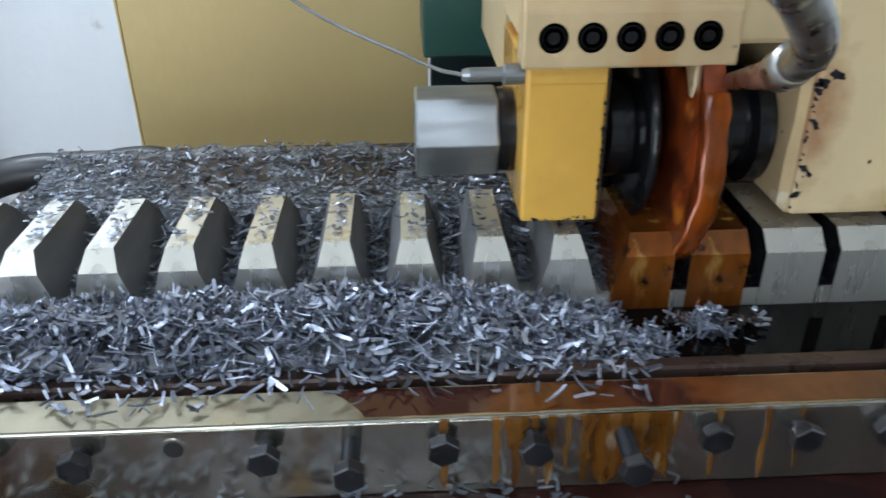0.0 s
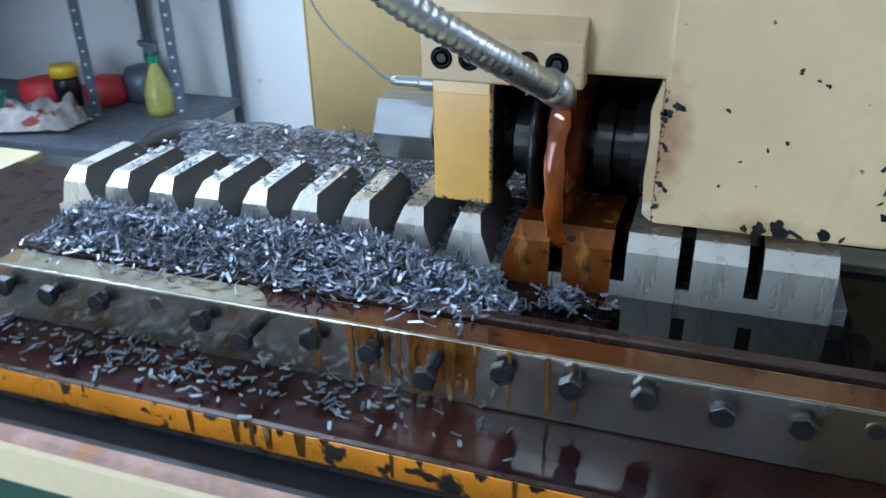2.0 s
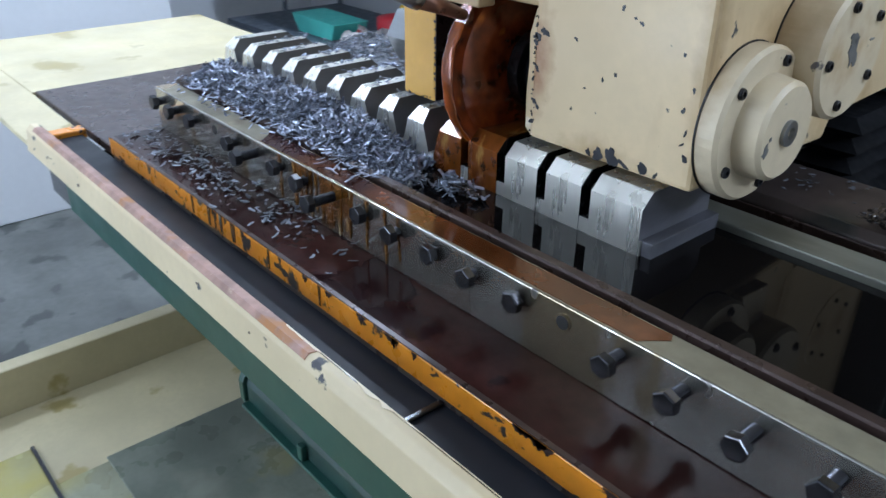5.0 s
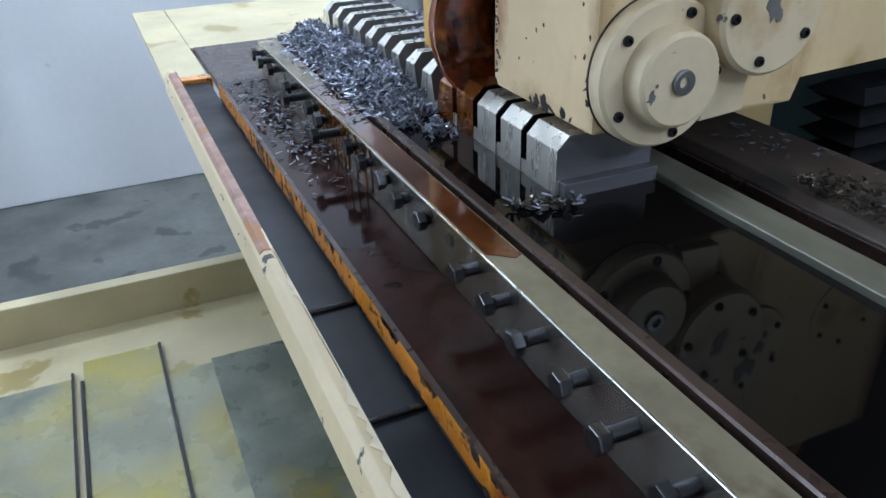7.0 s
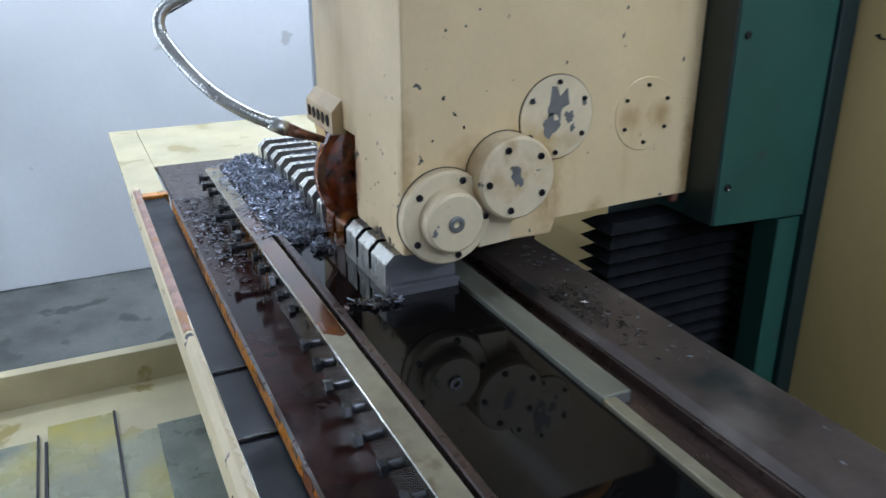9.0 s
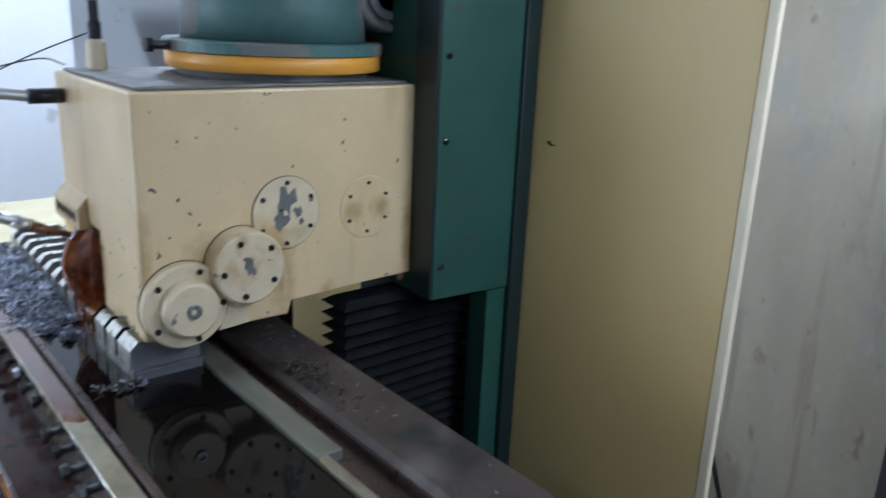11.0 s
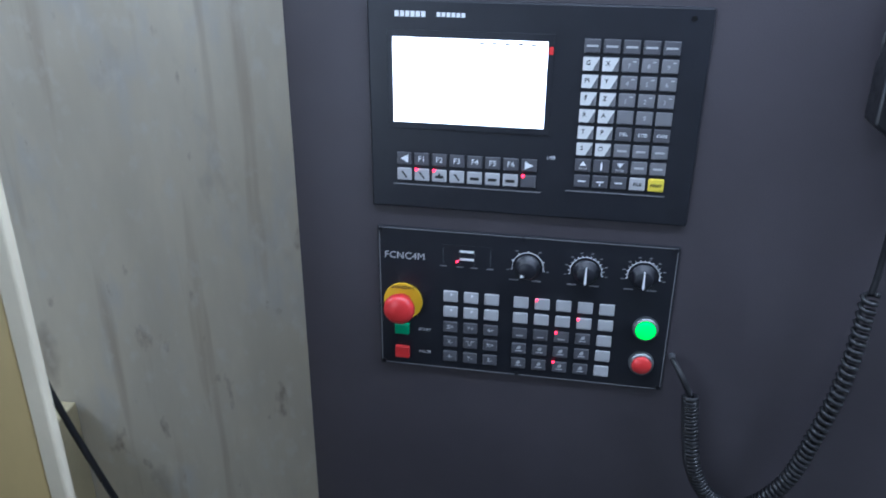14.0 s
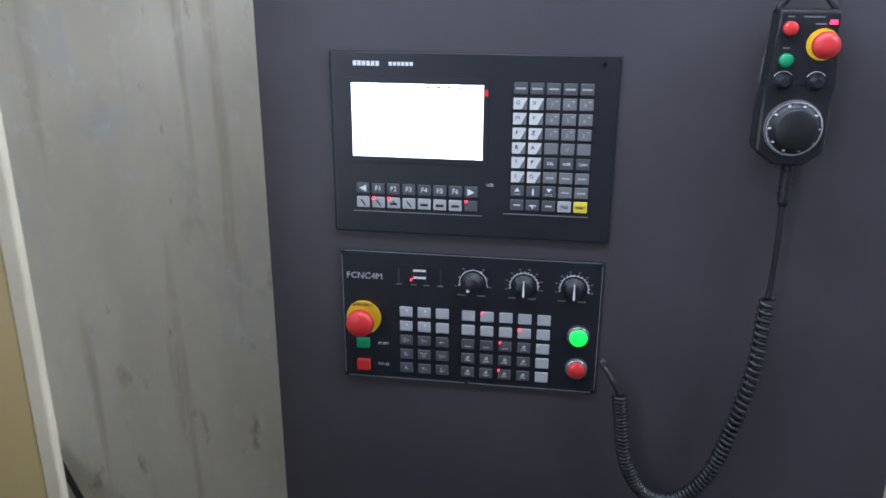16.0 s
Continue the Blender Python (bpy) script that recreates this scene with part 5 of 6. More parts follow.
        bm.transform(Matrix.Translation((x, -0.0186, z(zz))) @ pose(0, 0, 0, 0, -140 if abs(a0) > 2 else 0, 0))
        part("pointer", bm, M["white"], p)
        arc = [math.radians(-12 + 204 * k / 24) for k in range(25)]
        part("dial_arc", prism(B(), [(x + 0.0196 * math.cos(a), z(zz) + 0.0196 * math.sin(a)) for a in arc] + [(x + 0.0204 * math.cos(a), z(zz) + 0.0204 * math.sin(a)) for a in arc[::-1]], "y", -0.0047, -0.0043), M["white"], p)
        n = 7 if abs(a0) > 2 else 15
        for k in range(n):
            a = math.radians(-12 + 204 * k / (n - 1))
            bm = box(B(), 0.0204, -0.0047, -0.0004, 0.0228, -0.0043, 0.0004)
            bm.transform(Matrix.Translation((x, 0, z(zz))) @ Matrix.Rotation(-a, 4, "Y"))
            part("dial_tick", bm, M["white"], p)
            if k % 2 == 0:
                cx, cz = x + 0.0262 * math.cos(a), z(zz) + 0.0262 * math.sin(a)
                part("dial_number", box(B(), cx - 0.0018, -0.0047, cz - 0.0008, cx + 0.0018, -0.0043, cz + 0.0008), M["keygrey"], p)
        for dx in (-0.017, 0.012):
            part("dial_caption", box(B(), x + dx - 0.006, -0.0047, z(1.0655), x + dx + 0.006, -0.0043, z(1.0675)), M["keygrey"], p)
    e = part("stop_plate", cyl(B(), (0.0325, -0.0075, z(1.0215)), "y", 0.0265, 0.003, 40, bevel=0.0006), M["yellowp"], p, "yellow emergency stop plate")
    words([("EMERGENCY", 0.0325, -0.0078, z(1.0425), 0.0040)], "stop_lettering", M["ink"], p)
    part("stop_button", lathe(B(), (0.0325, -0.0078, z(1.0215)), "y", [(0, 0.012), (-0.014, 0.012), (-0.016, 0.0195), (-0.020, 0.021), (-0.027, 0.020), (-0.031, 0.014), (-0.032, 0.004)], 40), M["red"], p, "red mushroom stop button", True)
    part("start_button", box(B(), 0.021, -0.011, z(0.972), 0.041, -0.0043, z(0.988), 0.0012), M["greenp"], p, "green start button")
    part("pause_button", box(B(), 0.021, -0.011, z(0.9345), 0.041, -0.0043, z(0.952), 0.0012), M["red"], p, "red pause button")
    for zz, m_, lab in ((1.0130, "lamp_green", "lit green push button"), (0.9610, "red", "red push button")):
        part("button_ring", lathe(B(), (0.3535, -0.0043, z(zz)), "y", [(0, 0.0165), (-0.005, 0.0165), (-0.008, 0.0150), (-0.008, 0.0130)], 36), M["nut"], p, "chromed ring", True)
        part("push_button", lathe(B(), (0.3535, -0.0085, z(zz)), "y", [(0, 0.0128), (-0.005, 0.0128), (-0.0075, 0.0110), (-0.0082, 0.003)], 32), M[m_], p, lab, True)
    part("gland", cyl(B(), (0.392, -0.010, z(0.973)), "y", 0.004, 0.010, 14), M["nut"], c)

    # hand wheel pendant hung on the cabinet front
    h = thing("handwheel_pendant", "black handwheel pendant with buttons hung on the cabinet", "pendant", (2.09, 1.69, 1.29), turn=-4.33, local=True)
    h.matrix_basis = pose(1.485, 1.7775, FLOOR, 0, 0, -4.33) @ pose(0.594, -0.055, z(1.295))
    # its own coordinates: x across, z up from the bottom of the body
    body = [(-0.033, 0.180), (0.037, 0.180), (0.037, 0.090), (0.041, 0.070), (0.041, 0.010), (0.018, -0.008), (-0.018, -0.008), (-0.041, 0.010), (-0.041, 0.070), (-0.035, 0.090)]
    part("body", prism(B(), body, "y", 0.0, 0.040, 0.004), M["rubber"], h)
    part("back_bracket", box(B(), -0.03, 0.0405, 0.05, 0.03, 0.0545, 0.15, 0.002), M["dark"], h)
    part("face_plate", box(B(), -0.031, -0.0012, 0.092, 0.035, -0.0002, 0.175, 0.0004), M["unit"], h)
    part("handle", sweep(B(), [Vector(v) for v in ((-0.031, 0.02, 0.174), (-0.030, 0.02, 0.182), (-0.013, 0.02, 0.201), (-0.010, 0.02, 0.203), (0.014, 0.02, 0.203), (0.017, 0.02, 0.201), (0.034, 0.02, 0.182), (0.035, 0.02, 0.174))], 0.0045, 10), M["rubber"], h, smooth=True)
    part("wheel", lathe(B(), (0.0, 0.0, 0.040), "y", [(0.0, 0.0335), (-0.004, 0.0335), (-0.006, 0.031), (-0.006, 0.027), (-0.016, 0.026), (-0.018, 0.023), (-0.018, 0.004)], 48), M["rubber"], h, "black hand wheel", True)
    ring = B()
    for k in range(100):
        a = 2 * math.pi * k / 100
        q = box(B(), 0.0312, -0.0066, -0.0003, 0.0332 if k % 10 else 0.0312 + 0.0024, -0.0058, 0.0003)
        q.transform(Matrix.Translation((0, 0, 0.040)) @ Matrix.Rotation(a, 4, "Y"))
        me = bpy.data.meshes.new("tick")
        q.to_mesh(me)
        q.free()
        ring.from_mesh(me)
        bpy.data.meshes.remove(me)
    tagged(part("wheel_marks", ring, M["white"], h, "fine white scale round the wheel"), kind="stuff")
    for k in range(10):
        a = 2 * math.pi * k / 10
        cx, cz = 0.0285 * math.cos(a), 0.040 + 0.0285 * math.sin(a)
        part("wheel_number", box(B(), cx - 0.0018, -0.0066, cz - 0.0011, cx + 0.0018, -0.0060, cz + 0.0011), M["white"], h)
    for x in (-0.020, 0.018):
        arc = [math.radians(40 + 110 * k / 12) for k in range(13)]
        part("selector_arc", prism(B(), [(x + 0.0118 * math.cos(a), 0.096 + 0.0118 * math.sin(a)) for a in arc] + [(x + 0.0128 * math.cos(a), 0.096 + 0.0128 * math.sin(a)) for a in arc[::-1]], "y", -0.0016, -0.0012), M["white"], h)
    for x0, x1, zz in ((-0.006, 0.018, 0.1705), (-0.024, -0.016, 0.1705), (-0.025, -0.017, 0.1345), (0.008, 0.020, 0.1625)):
        part("caption", box(B(), x0, -0.0016, zz, x1, -0.0012, zz + 0.0018), M["keygrey"], h)
    part("wheel_ring", lathe(B(), (0, -0.0012, 0.040), "y", [(0, 0.0350), (-0.0006, 0.0350), (-0.0006, 0.0338)], 48), M["keygrey"], h)
    part("red_button", lathe(B(), (-0.020, -0.001, 0.158), "y", [(0, 0.0085), (-0.006, 0.0085), (-0.008, 0.006)], 24), M["red"], h, smooth=True)
    part("green_button", lathe(B(), (-0.020, -0.001, 0.121), "y", [(0, 0.0085), (-0.006, 0.0085), (-0.008, 0.006)], 24), M["greenp"], h, smooth=True)
    part("stop_ring", cyl(B(), (0.019, -0.003, 0.140), "y", 0.0185, 0.002, 30), M["yellowp"], h)
    part("stop_button", lathe(B(), (0.019, -0.0032, 0.140), "y", [(0, 0.010), (-0.010, 0.010), (-0.012, 0.016), (-0.018, 0.015), (-0.021, 0.006)], 32), M["red"], h, "red stop button", True)
    part("diode", box(B(), 0.024, -0.003, 0.163, 0.032, -0.0012, 0.168), M["led"], h, "lit red diode")
    for x in (-0.020, 0.018):
        part("selector", lathe(B(), (x, -0.0012, 0.096), "y", [(0, 0.010), (-0.004, 0.010), (-0.012, 0.005)], 20), M["unit"], h)
    part("strain_relief", lathe(B(), (0.006, 0.018, -0.0635), "z", [(0, 0.006)] + [(0.004 + 0.004 * k, 0.0085 if k % 2 else 0.0068) for k in range(12)] + [(0.055, 0.009)], 16), M["rubber"], h, smooth=True)

    # coiled cord from the pendant down and back up to the cabinet
    base = pose(1.485, 1.7775, 0.0, 0, 0, -4.33)
    straight = smooth_path([base @ Vector(v) for v in ((0.600, -0.037, 1.233), (0.602, -0.036, 1.18), (0.602, -0.034, 1.13), (0.600, -0.034, 1.10))], 8)
    coil_line = smooth_path([base @ Vector(v) for v in ((0.600, -0.034, 1.10), (0.595, -0.034, 0.99), (0.576, -0.033, 0.89), (0.553, -0.033, 0.815), (0.51, -0.033, 0.768), (0.465, -0.033, 0.775), (0.436, -0.033, 0.82), (0.424, -0.033, 0.88), (0.417, -0.033, 0.935))], 70)
    turns, rad = 80, 0.0085
    pts = []
    nrm = base.to_3x3() @ Vector((0, 1, 0))
    for i, p_ in enumerate(coil_line):
        d = (coil_line[min(i + 1, len(coil_line) - 1)] - coil_line[max(i - 1, 0)]).normalized()
        s_ = d.cross(nrm).normalized()
        a = 2 * math.pi * turns * i / (len(coil_line) - 1)
        pts.append(p_ + rad * (math.cos(a) * s_ + math.sin(a) * nrm))
    tail = smooth_path([base @ Vector(v) for v in ((0.417, -0.033, 0.935), (0.405, -0.03, 0.958), (0.396, -0.020, 0.970), (0.392, -0.010, 0.973))], 8)
    cord = thing("coiled_cord", "black coiled rubber cord looping below the pendant", "cord", tuple(coil_line[300]))
    part("coil", sweep(B(), pts, 0.0034, 7), M["rubber"], cord, smooth=True)
    part("lead", sweep(B(), straight, 0.0042, 8), M["rubber"], cord, smooth=True)
    part("lead", sweep(B(), tail, 0.0042, 8), M["rubber"], cord, smooth=True)

    # things on top of the cabinet
    def on_top(x, y):
        return base @ Vector((x, y, 1.5238))
    v = on_top(-0.03, 0.10)
    solid("cable_gland", lathe(B(), tuple(v), "z", [(0, 0.016), (0.01, 0.016), (0.012, 0.010), (0.05, 0.009), (0.06, 0.014), (0.09, 0.012)], 18), M["white"], "white plastic cable fitting on the cabinet top", "fitting")
    v = on_top(0.10, 0.16)
    bx = thing("junction_box", "small grey box with a side plug on the cabinet top", "box", tuple(v))
    part("body", box(B(), v.x - 0.045, v.y - 0.03, v.z, v.x + 0.045, v.y + 0.04, v.z + 0.11, 0.004), M["grey"], bx)
    part("plug", cyl(B(), (v.x - 0.065, v.y, v.z + 0.055), "x", 0.010, 0.0195, 14), M["bolt"], bx)
    v = on_top(0.36, 0.10)
    solid("tablet", box(B(), v.x - 0.12, v.y - 0.06, v.z, v.x + 0.12, v.y + 0.09, v.z + 0.012, 0.004), M["bolt"], "flat dark folder lying on the cabinet top", "folder")


cabinet()


# ---- loose things round the machine ----
def surroundings():
    # cable hanging between the panel and the wall, floor box behind
    solid("power_cable", sweep(B(), smooth_path([(0.80, 1.92, 1.05), (0.85, 1.90, 0.86), (0.90, 1.89, 0.70), (0.98, 1.90, 0.45), (1.06, 1.92, 0.2), (1.15, 1.95, FLOOR + 0.012), (1.30, 2.05, FLOOR + 0.012)], 10), 0.0062, 10), M["rubber"], "black power cable hanging behind the panel", "cable", smooth=True)
    solid("power_cable", sweep(B(), smooth_path([(0.75, 1.80, 0.62), (0.86, 1.82, 0.50), (0.97, 1.84, 0.36), (1.1, 1.9, 0.1), (1.2, 2.0, FLOOR + 0.01), (1.35, 2.1, FLOOR + 0.01)], 10), 0.0062, 10), M["rubber"], "black power cable behind the panel", "cable", smooth=True)
    k = thing("yellow_box", "dirty pale yellow metal box by the wall", "box", (0.60, 2.14, FLOOR))
    part("body", box(B(), 0.36, 2.04, FLOOR, 0.690, 2.235, 0.47, 0.004), M["tray"], k)
    # black hose behind the rack
    h = thing("rubber_hose", "thick black rubber hose lying behind the rack", "hose", (-0.4, 1.0, 0.90))
    part("bend", sweep(B(), smooth_path([(-0.52, 1.02, 0.81), (-0.46, 1.00, 0.855), (-0.40, 0.99, 0.882), (-0.345, 0.99, 0.890), (-0.30, 0.99, 0.882), (-0.26, 1.0, 0.890), (-0.21, 1.0, 0.890), (-0.16, 1.0, 0.868), (-0.12, 1.01, 0.85)], 10), 0.022, 16), M["rubber"], h, smooth=True)
    sh = thing("rear_ledge", "dark oily ledge behind the rack", "ledge", (0.0, 1.0, 0.6))
    part("ledge", box(B(), -0.42, 0.992, 0.70, 0.118, 1.20, 0.835, 0.004), M["ridge"], sh)
    # shelving in the recess
    s = thing("storage_shelf", "grey-blue slotted steel shelving with workshop clutter", "shelf", (-2.0, 2.5, FLOOR))
    for zz in (0.40, 1.05, 1.66):
        part("board", box(B(), -3.05, 1.98, zz - 0.03, -1.40, 2.70, zz, 0.003), M["shelf"], s)
    for x in (-3.05, -1.82, -1.42):
        for y in (2.335, 2.705):
            part("post", box(B(), x - 0.022, y - 0.003, FLOOR, x + 0.022, y + 0.003, 1.75), M["shelf"], s)
            if y < 2.4:
                for q in range(26):
                    part("slot", cyl(B(), (x, y - 0.0042, 0.30 + 0.05 * q), "y", 0.006, 0.001, 8), M["white"], s)
    t = thing("teal_box", "teal cardboard box with slanting end on the shelf", "box", (-2.4, 2.2, 0.40))
    part("body", prism(B(), [(-2.54, 0.401), (-2.25, 0.401), (-2.22, 0.478), (-2.60, 0.484)], "y", 2.11, 2.31, 0.004), M["teal"], t)
    r = solid("red_bag", lathe(B(), (-2.14, 2.44, 0.401), "z", [(0, 0.10), (0.04, 0.11), (0.09, 0.11), (0.105, 0.04)], 20), M["redbag"], "crumpled red plastic bag on the shelf", "bag", smooth=True)
    r = solid("red_bag", lathe(B(), (-1.90, 2.50, 0.401), "z", [(0, 0.08), (0.05, 0.09), (0.10, 0.07), (0.11, 0.03)], 20), M["redbag"], "small red plastic bag on the shelf", "bag", smooth=True)
    j = thing("jar", "dark jar with a yellow lid on the shelf", "jar", (-2.02, 2.42, 0.401))
    part("body", lathe(B(), (-2.02, 2.42, 0.401), "z", [(0, 0.05), (0.10, 0.052), (0.12, 0.045)], 24), M["bolt"], j, smooth=True)
    part("lid", lathe(B(), (-2.02, 2.42, 0.5215), "z", [(0, 0.055), (0.04, 0.055), (0.045, 0.05)], 24), M["yellowp"], j, "yellow lid", True)
    solid("dark_coil", lathe(B(), (-1.78, 2.60, 0.401), "z", [(0, 0.085), (0.09, 0.09), (0.13, 0.07), (0.14, 0.03)], 24), M["shelf"], "dark grey coil of material on the shelf", "coil", smooth=True)
    rag = B()
    n = 14
    g = [[rag.verts.new((-2.05 + 0.28 * i / n + 0.01 * math.sin(j_ * 2.1), 2.0 + 0.15 * j_ / n + 0.11 * i / n, 0.407 + 0.07 * (1 + noise.noise((i * 0.5, j_ * 0.6, 1.0))) * (1 if 0 < i < n and 0 < j_ < n else 0.1))) for j_ in range(n + 1)] for i in range(n + 1)]
    for i in range(n):
        for j_ in range(n):
            rag.faces.new((g[i][j_], g[i + 1][j_], g[i + 1][j_ + 1], g[i][j_ + 1]))
    bmesh.ops.solidify(rag, geom=list(rag.faces), thickness=0.006)
    solid("rag", rag, M["rag"], "crumpled pale rag with red stains on the shelf", "rag", smooth=True)
    b = thing("spray_bottle", "yellow-green spray bottle with a green and grey trigger", "spray bottle", (-1.58, 2.42, 0.401))
    c = (-1.58, 2.42, 0.401)
    part("bottle", lathe(B(), c, "z", [(0, 0.050), (0.02, 0.054), (0.09, 0.053), (0.13, 0.040), (0.19, 0.018), (0.20, 0.016)], 28), M["bottle"], b, smooth=True)
    part("collar", lathe(B(), (c[0], c[1], c[2] + 0.2005), "z", [(0, 0.018), (0.025, 0.018)], 18), M["greenp"], b)
    part("trigger_head", prism(B(), [(c[0] - 0.05, c[2] + 0.262), (c[0] - 0.05, c[2] + 0.282), (c[0] + 0.03, c[2] + 0.276), (c[0] + 0.034, c[2] + 0.245), (c[0] + 0.012, c[2] + 0.226), (c[0] - 0.012, c[2] + 0.226), (c[0] - 0.02, c[2] + 0.258)], "y", c[1] - 0.011, c[1] + 0.011, 0.003), M["shelf"], b)
    part("trigger", prism(B(), [(c[0] - 0.032, c[2] + 0.258), (c[0] - 0.022, c[2] + 0.258), (c[0] - 0.030, c[2] + 0.205), (c[0] - 0.036, c[2] + 0.205)], "y", c[1] - 0.006, c[1] + 0.006), M["greenp"], b)
    # corrugated roll and blue cloth by the white wall
    w = thing("corrugated_roll", "grey corrugated tube leaning on the white wall", "tube", (-1.99, -0.37, FLOOR))
    pts = smooth_path([(-1.988, -0.37, -0.095), (-2.082, -0.301, 0.395), (-2.145, -0.255, 0.725), (-2.197, -0.217, 1.0)], 24)
    part("tube", sweep(B(), pts, lambda q: 0.056 + 0.007 * math.sin(q * 190), 18), M["shelf_bright"], w, smooth=True)
    cloth = lathe(B(), (-1.72, -0.43, FLOOR + 0.002), "z", [(0, 0.135), (0.02, 0.14), (0.05, 0.125), (0.08, 0.095), (0.105, 0.06), (0.12, 0.025)], 40)
    for v in cloth.verts:
        k_ = 1 + 0.30 * noise.noise(v.co * 14) + 0.15 * noise.noise(v.co * 40)
        v.co = Vector((-1.72 + (v.co.x + 1.72) * k_, -0.43 + (v.co.y + 0.43) * k_, FLOOR + (v.co.z - FLOOR) * (0.7 + 0.6 * k_ - 0.3)))
    solid("blue_cloth", cloth, M["blue"], "crumpled blue cloth on the floor", "cloth", smooth=True)


surroundings()


# ---- swarf ----
def chips(name, label, count, place, size=(0.006, 0.024), seed=3, tilt=0.55, skin="chip"):
    """Many curled slivers as one mesh; place(rng) gives x, y, z."""
    rng = np.random.default_rng(seed)
    verts, faces = [], []
    for _ in range(count):
        x, y, z = place(rng)
        L, w, th = size[0] + (size[1] - size[0]) * rng.beta(1.6, 2.4), rng.uniform(0.0010, 0.0042), 0.0004
        curl = rng.uniform(-0.5, 1.4)
        rot = Euler((rng.normal(0, tilt), rng.normal(0, tilt), rng.uniform(0, 6.283))).to_matrix()
        base = len(verts)
        for k in range(4):
            a = curl * (k / 3 - 0.5)
            px = L * (k / 3 - 0.5) * math.cos(a * 0.6)
            pz = 0.28 * L * abs(k / 3 - 0.5) * math.sin(abs(a)) * (1 if curl > 0 else -1)
            ww = w * (1.0 if k in (1, 2) else 0.75)
            for dy, dz in ((-ww / 2, -th), (ww / 2, -th), (ww / 2, th), (-ww / 2, th)):
                v = rot @ Vector((px, dy, pz + dz))
                verts.append((x + v.x, y + v.y, z + v.z))
        for k in range(3):
            o = base + 4 * k
            for i in range(4):
                faces.append((o + i, o + (i + 1) % 4, o + 4 + (i + 1) % 4, o + 4 + i))
        faces.append((base, base + 1, base + 2, base + 3))
        faces.append((base + 12, base + 13, base + 14, base + 15))
    me = bpy.data.meshes.new(name)
    me.from_pydata(verts, [], faces)
    me.materials.append(M[skin])
    return tagged(new(name, me), label, "metal chips", kind="stuff")


def pile_h(x, y):
    """Height of the swarf heap between rail and rack."""
    along = min(1, max(0, (x + 0.287) / 0.05)) * min(1, max(0, (0.275 - x) / 0.12))
    across = max(0.0, 1 - ((y - 0.590) / 0.052) ** 2)
    return OIL + (0.038 + 0.010 * noise.noise((x * 14, y * 22, 0.3)) + 0.008 * noise.noise((x * 45, y * 45, 1.3))) * math.sqrt(across) * along - 0.003


def back_h(x, y):
    """Height of the swarf on the ledge behind the teeth."""
    near = max(0.0, 1 - (y - 0.757) / 0.05)
    return 0.919 + 0.024 * near + 0.008 * noise.noise((x * 12, y * 16, 5.0)) + 0.005 * noise.noise((x * 40, y * 40, 2.0))


def heap(name, label, x0, x1, y0, y1, nx, ny, height, floor_z):
    bm = B()
    g = [[bm.verts.new((x0 + (x1 - x0) * i / nx, y0 + (y1 - y0) * j / ny, max(floor_z, height(x0 + (x1 - x0) * i / nx, y0 + (y1 - y0) * j / ny) - 0.004))) for j in range(ny + 1)] for i in range(nx + 1)]
    for i in range(nx):
        for j in range(ny):
            bm.faces.new((g[i][j], g[i + 1][j], g[i + 1][j + 1], g[i][j + 1]))
    rim = [g[i][0] for i in range(nx + 1)] + [g[nx][j] for j in range(1, ny + 1)] + [g[i][ny] for i in range(nx - 1, -1, -1)] + [g[0][j] for j in range(ny - 1, 0, -1)]
    low = [bm.verts.new((v.co.x, v.co.y, floor_z - 0.003)) for v in rim]
    for k in range(len(rim)):
        bm.faces.new((rim[k], rim[(k + 1) % len(rim)], low[(k + 1) % len(rim)], low[k]))
    bm.faces.new(low)
    return solid(name, bm, M["chipbed"], label, "metal chips", kind="stuff", smooth=True)


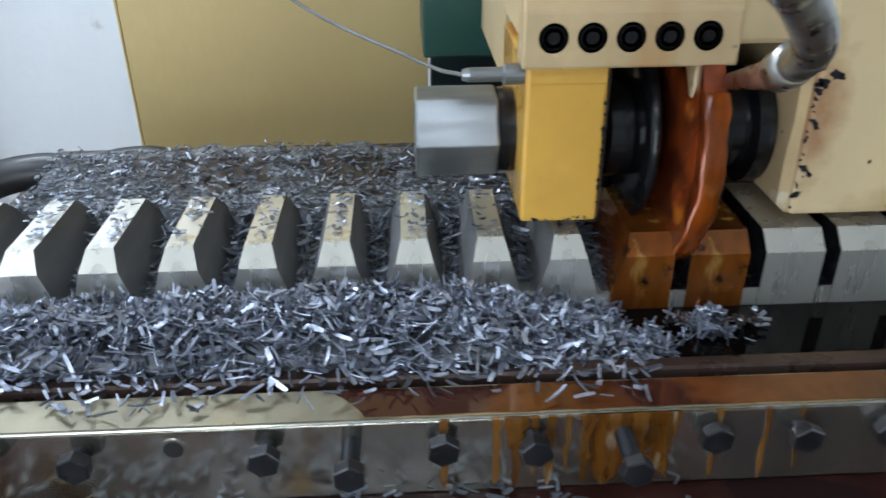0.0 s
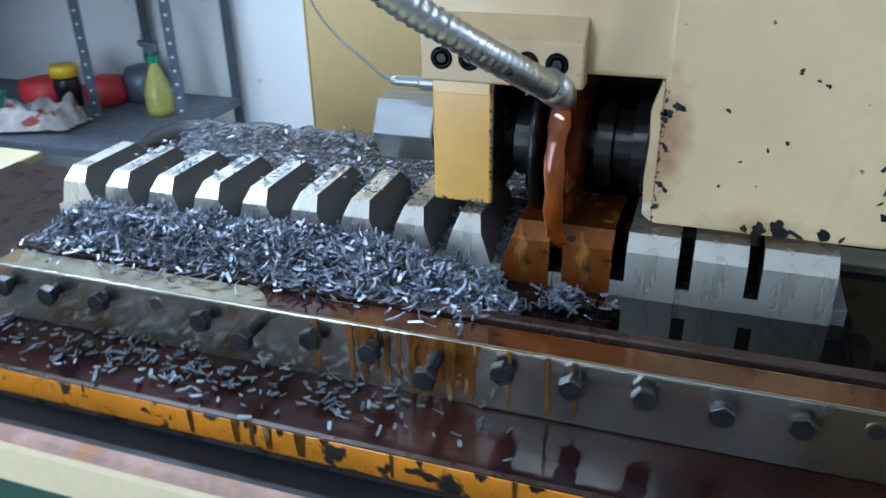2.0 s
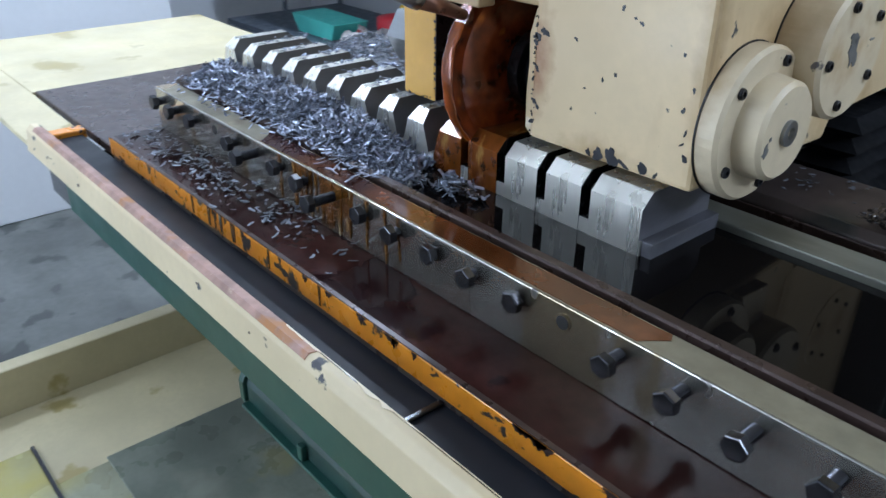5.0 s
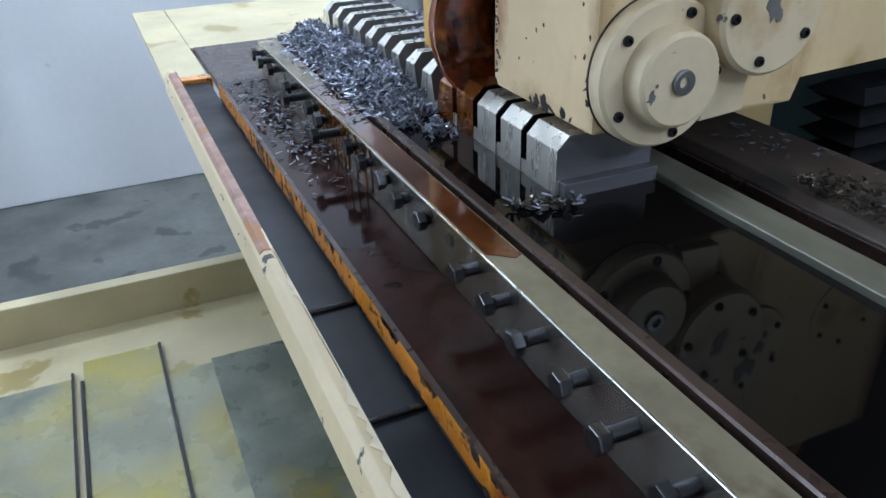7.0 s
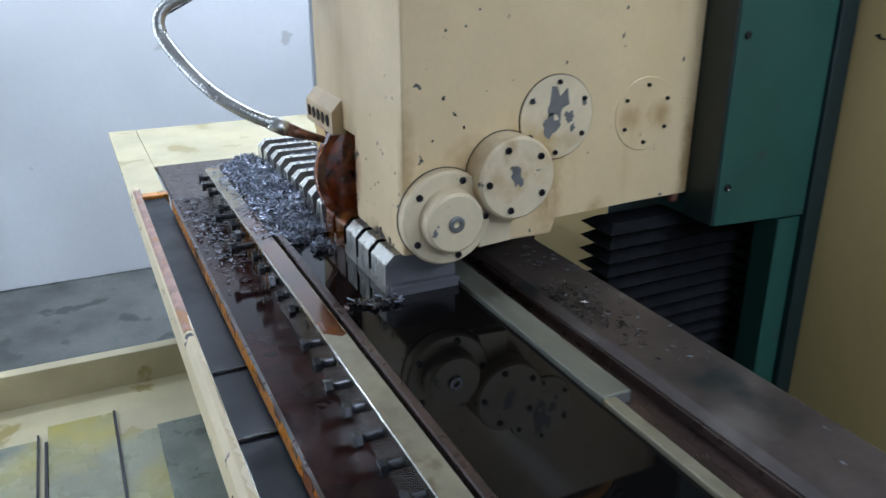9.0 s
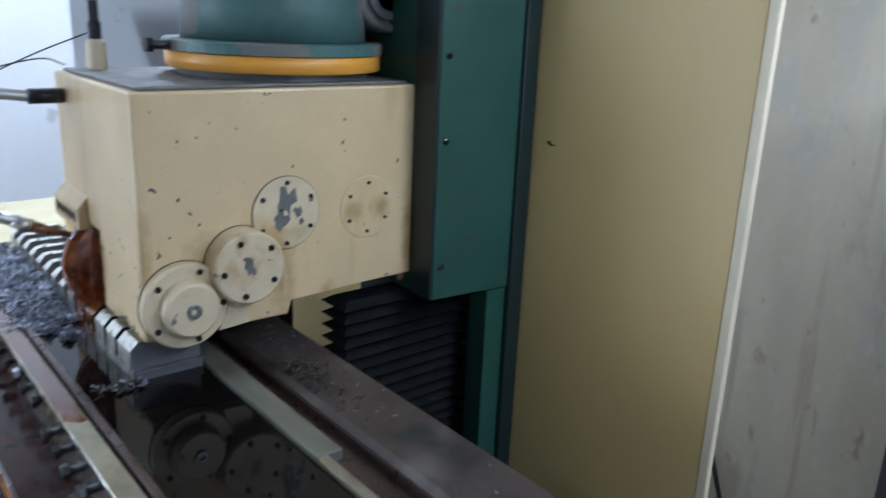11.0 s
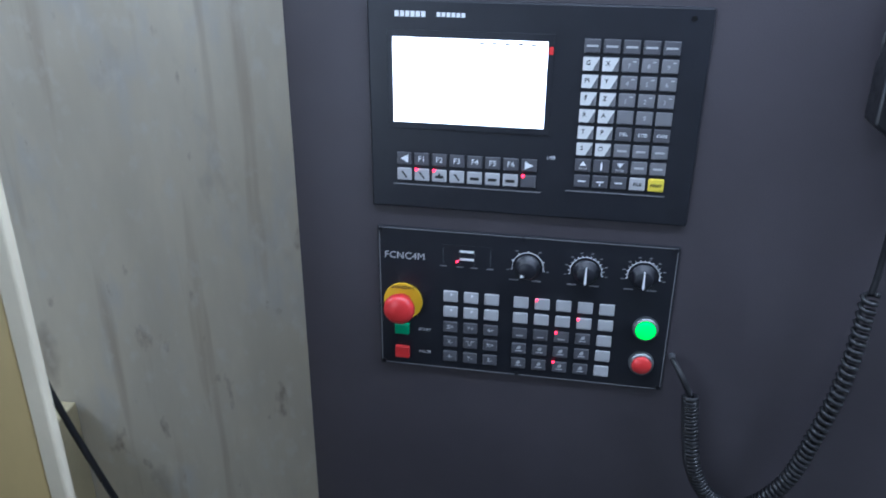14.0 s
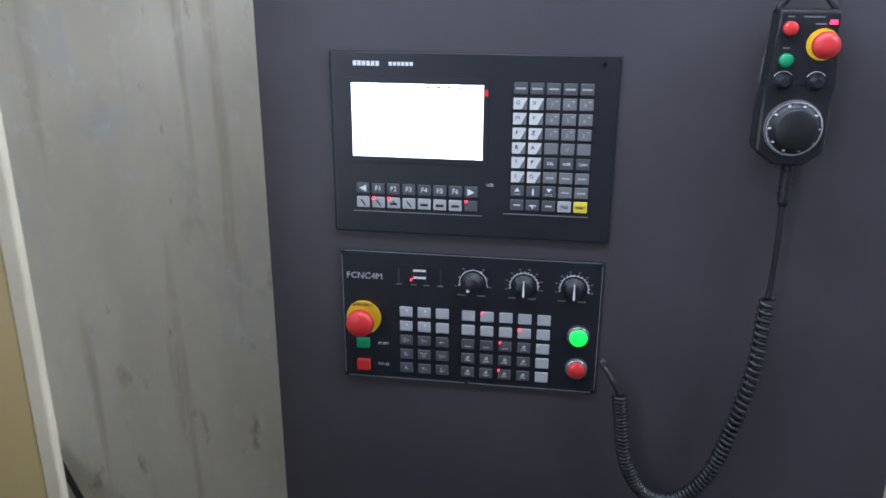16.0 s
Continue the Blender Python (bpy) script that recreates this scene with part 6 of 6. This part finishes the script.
def swarf():
    heap("chip_heap", "packed grey steel swarf between rail and rack", -0.284, 0.27, 0.551, 0.640, 110, 20, pile_h, OIL - 0.004)
    heap("chip_bank", "packed grey steel swarf behind the rack teeth", -0.31, 0.30, 0.758, 0.985, 100, 34, back_h, 0.86)

    def on_pile(r):
        x = r.uniform(-0.282, 0.262)
        y = min(0.643, max(0.545, r.normal(0.592, 0.026)))
        return x, y, max(OIL, pile_h(x, y)) + r.uniform(-0.001, 0.009)

    def on_bank(r):
        x, y = r.uniform(-0.31, 0.27), r.uniform(0.745, 0.965)
        return x, y, back_h(x, y) + r.uniform(-0.001, 0.007)

    def on_rail(r):
        x = r.uniform(-0.28, 0.27)
        return x, r.uniform(0.505, 0.552) if r.random() < 0.5 else r.uniform(0.53, 0.552), 0.9105 + r.uniform(0, 0.006) * (x < 0.2)

    def on_table(r):
        x = r.normal(-0.03, 0.15)
        x = min(0.34, max(-0.275, x))
        return x, min(0.492, max(0.405, r.normal(0.462, 0.022))), TOP + 0.0025 + abs(r.normal(0, 0.0025))

    def in_gaps(r):
        k = r.integers(1, 9)
        x = GAP0 - PITCH * k + r.normal(0, 0.004)
        y = r.uniform(0.65, 0.757)
        return x, y, ZR + 0.004 + max(0, (y - 0.66)) * 0.35 * r.random()

    def on_teeth(r):
        k = r.integers(1, 9)
        y = r.uniform(0.662, 0.757)
        return GAP0 - PITCH * (k + 0.5) + r.normal(0, 0.007), y, ZT + 0.0015 + r.uniform(0, 0.003)

    def by_cutter(r):
        a = r.random()
        cx, cy = ((0.330, 0.600) if a < 0.45 else (0.275, 0.575))
        d = abs(r.normal(0, 0.014))
        t = r.uniform(0, 6.283)
        return cx + d * math.cos(t), cy + d * math.sin(t) * 0.9, OIL + 0.002 + max(0, 0.022 - d) * r.random()

    chips("steel_chips", "heap of curled bright steel chips beside the rack", 4600, on_pile, size=(0.006, 0.028), seed=3)
    chips("steel_chips", "curled steel chips scattered behind the rack teeth", 3200, on_bank, size=(0.005, 0.013), seed=5, tilt=0.3, skin="chipold")
    chips("steel_chips", "bright steel chips strewn behind the rack teeth", 150, on_bank, size=(0.008, 0.018), seed=6, tilt=0.3)
    chips("steel_chips", "loose steel chips on the clamp rail", 330, on_rail, seed=7, tilt=0.25)
    chips("steel_chips", "loose steel chips lying on the oily table", 300, on_table, size=(0.005, 0.016), seed=9, tilt=0.2, skin="chipold")
    chips("steel_chips", "steel chips fallen between the rack teeth", 900, in_gaps, seed=11, tilt=0.4, skin="chipold")
    chips("steel_chips", "loose steel chips on the tooth tips", 260, on_teeth, size=(0.004, 0.010), seed=13, tilt=0.15)
    def on_cover(r):
        x = 0.45 + abs(r.normal(0, 0.35))
        return x, r.uniform(0.86, 0.945), 0.9195 + r.uniform(0, 0.002)
    chips("steel_chips", "stray steel chips on the brown way cover", 90, on_cover, size=(0.003, 0.010), seed=17, tilt=0.1, skin="chipold")
    def by_head(r):
        x, y = 0.70 + abs(r.normal(0, 0.10)), r.normal(0.865, 0.020)
        return x, min(0.945, max(0.845, y)), 0.9165 + r.uniform(0, 0.010)
    chips("steel_chips", "dark oily chips heaped on the way cover below the head", 260, by_head, size=(0.005, 0.014), seed=19, tilt=0.4, skin="chipwet")
    chips("steel_chips", "fresh steel chips below the cutter", 420, by_cutter, seed=15)


swarf()


def clump():
    """A knot of wet chips that the oil carries along the rack."""
    c = thing("chip_clump", "knot of dark wet steel chips adrift on the oil", "metal chips", (0.335, 0.603, OIL), local=True)
    rng = np.random.default_rng(31)
    for _ in range(44):
        bm = box(B(), -0.006, -0.0018, -0.0006, 0.006, 0.0018, 0.0006)
        bm.transform(Matrix.Translation((rng.uniform(-0.044, 0.044), rng.normal(0, 0.005), 0.004 + abs(rng.normal(0, 0.004)))) @ pose(0, 0, 0, rng.normal(0, 30), rng.normal(0, 25), rng.uniform(0, 360)))
        part("chip", bm, M["chipwet"] if rng.random() < 0.8 else M["chip"], c)
    return c


CLUMP = clump()


# ---- what moves ----
def motions():
    """The arbor turns steadily, a sixth of a turn in a fifth of a second; the clump drifts along the rack."""
    walk(CLUMP, [(0, pose(0.335, 0.603, OIL)), (5.2, pose(0.337, 0.603, OIL)), (5.8, pose(0.42, 0.607, OIL, 0, 0, 10)), (6.6, pose(0.56, 0.605, OIL, 0, 0, 50)), (7.2, pose(0.602, 0.603, OIL, 0, 0, 78)), (16, pose(0.602, 0.603, OIL, 0, 0, 78))])
    walk(ARBOR, [(0.2 * k, pose(AX, AY, AZ, 60 * k, 0, 0)) for k in range(81)])


motions()
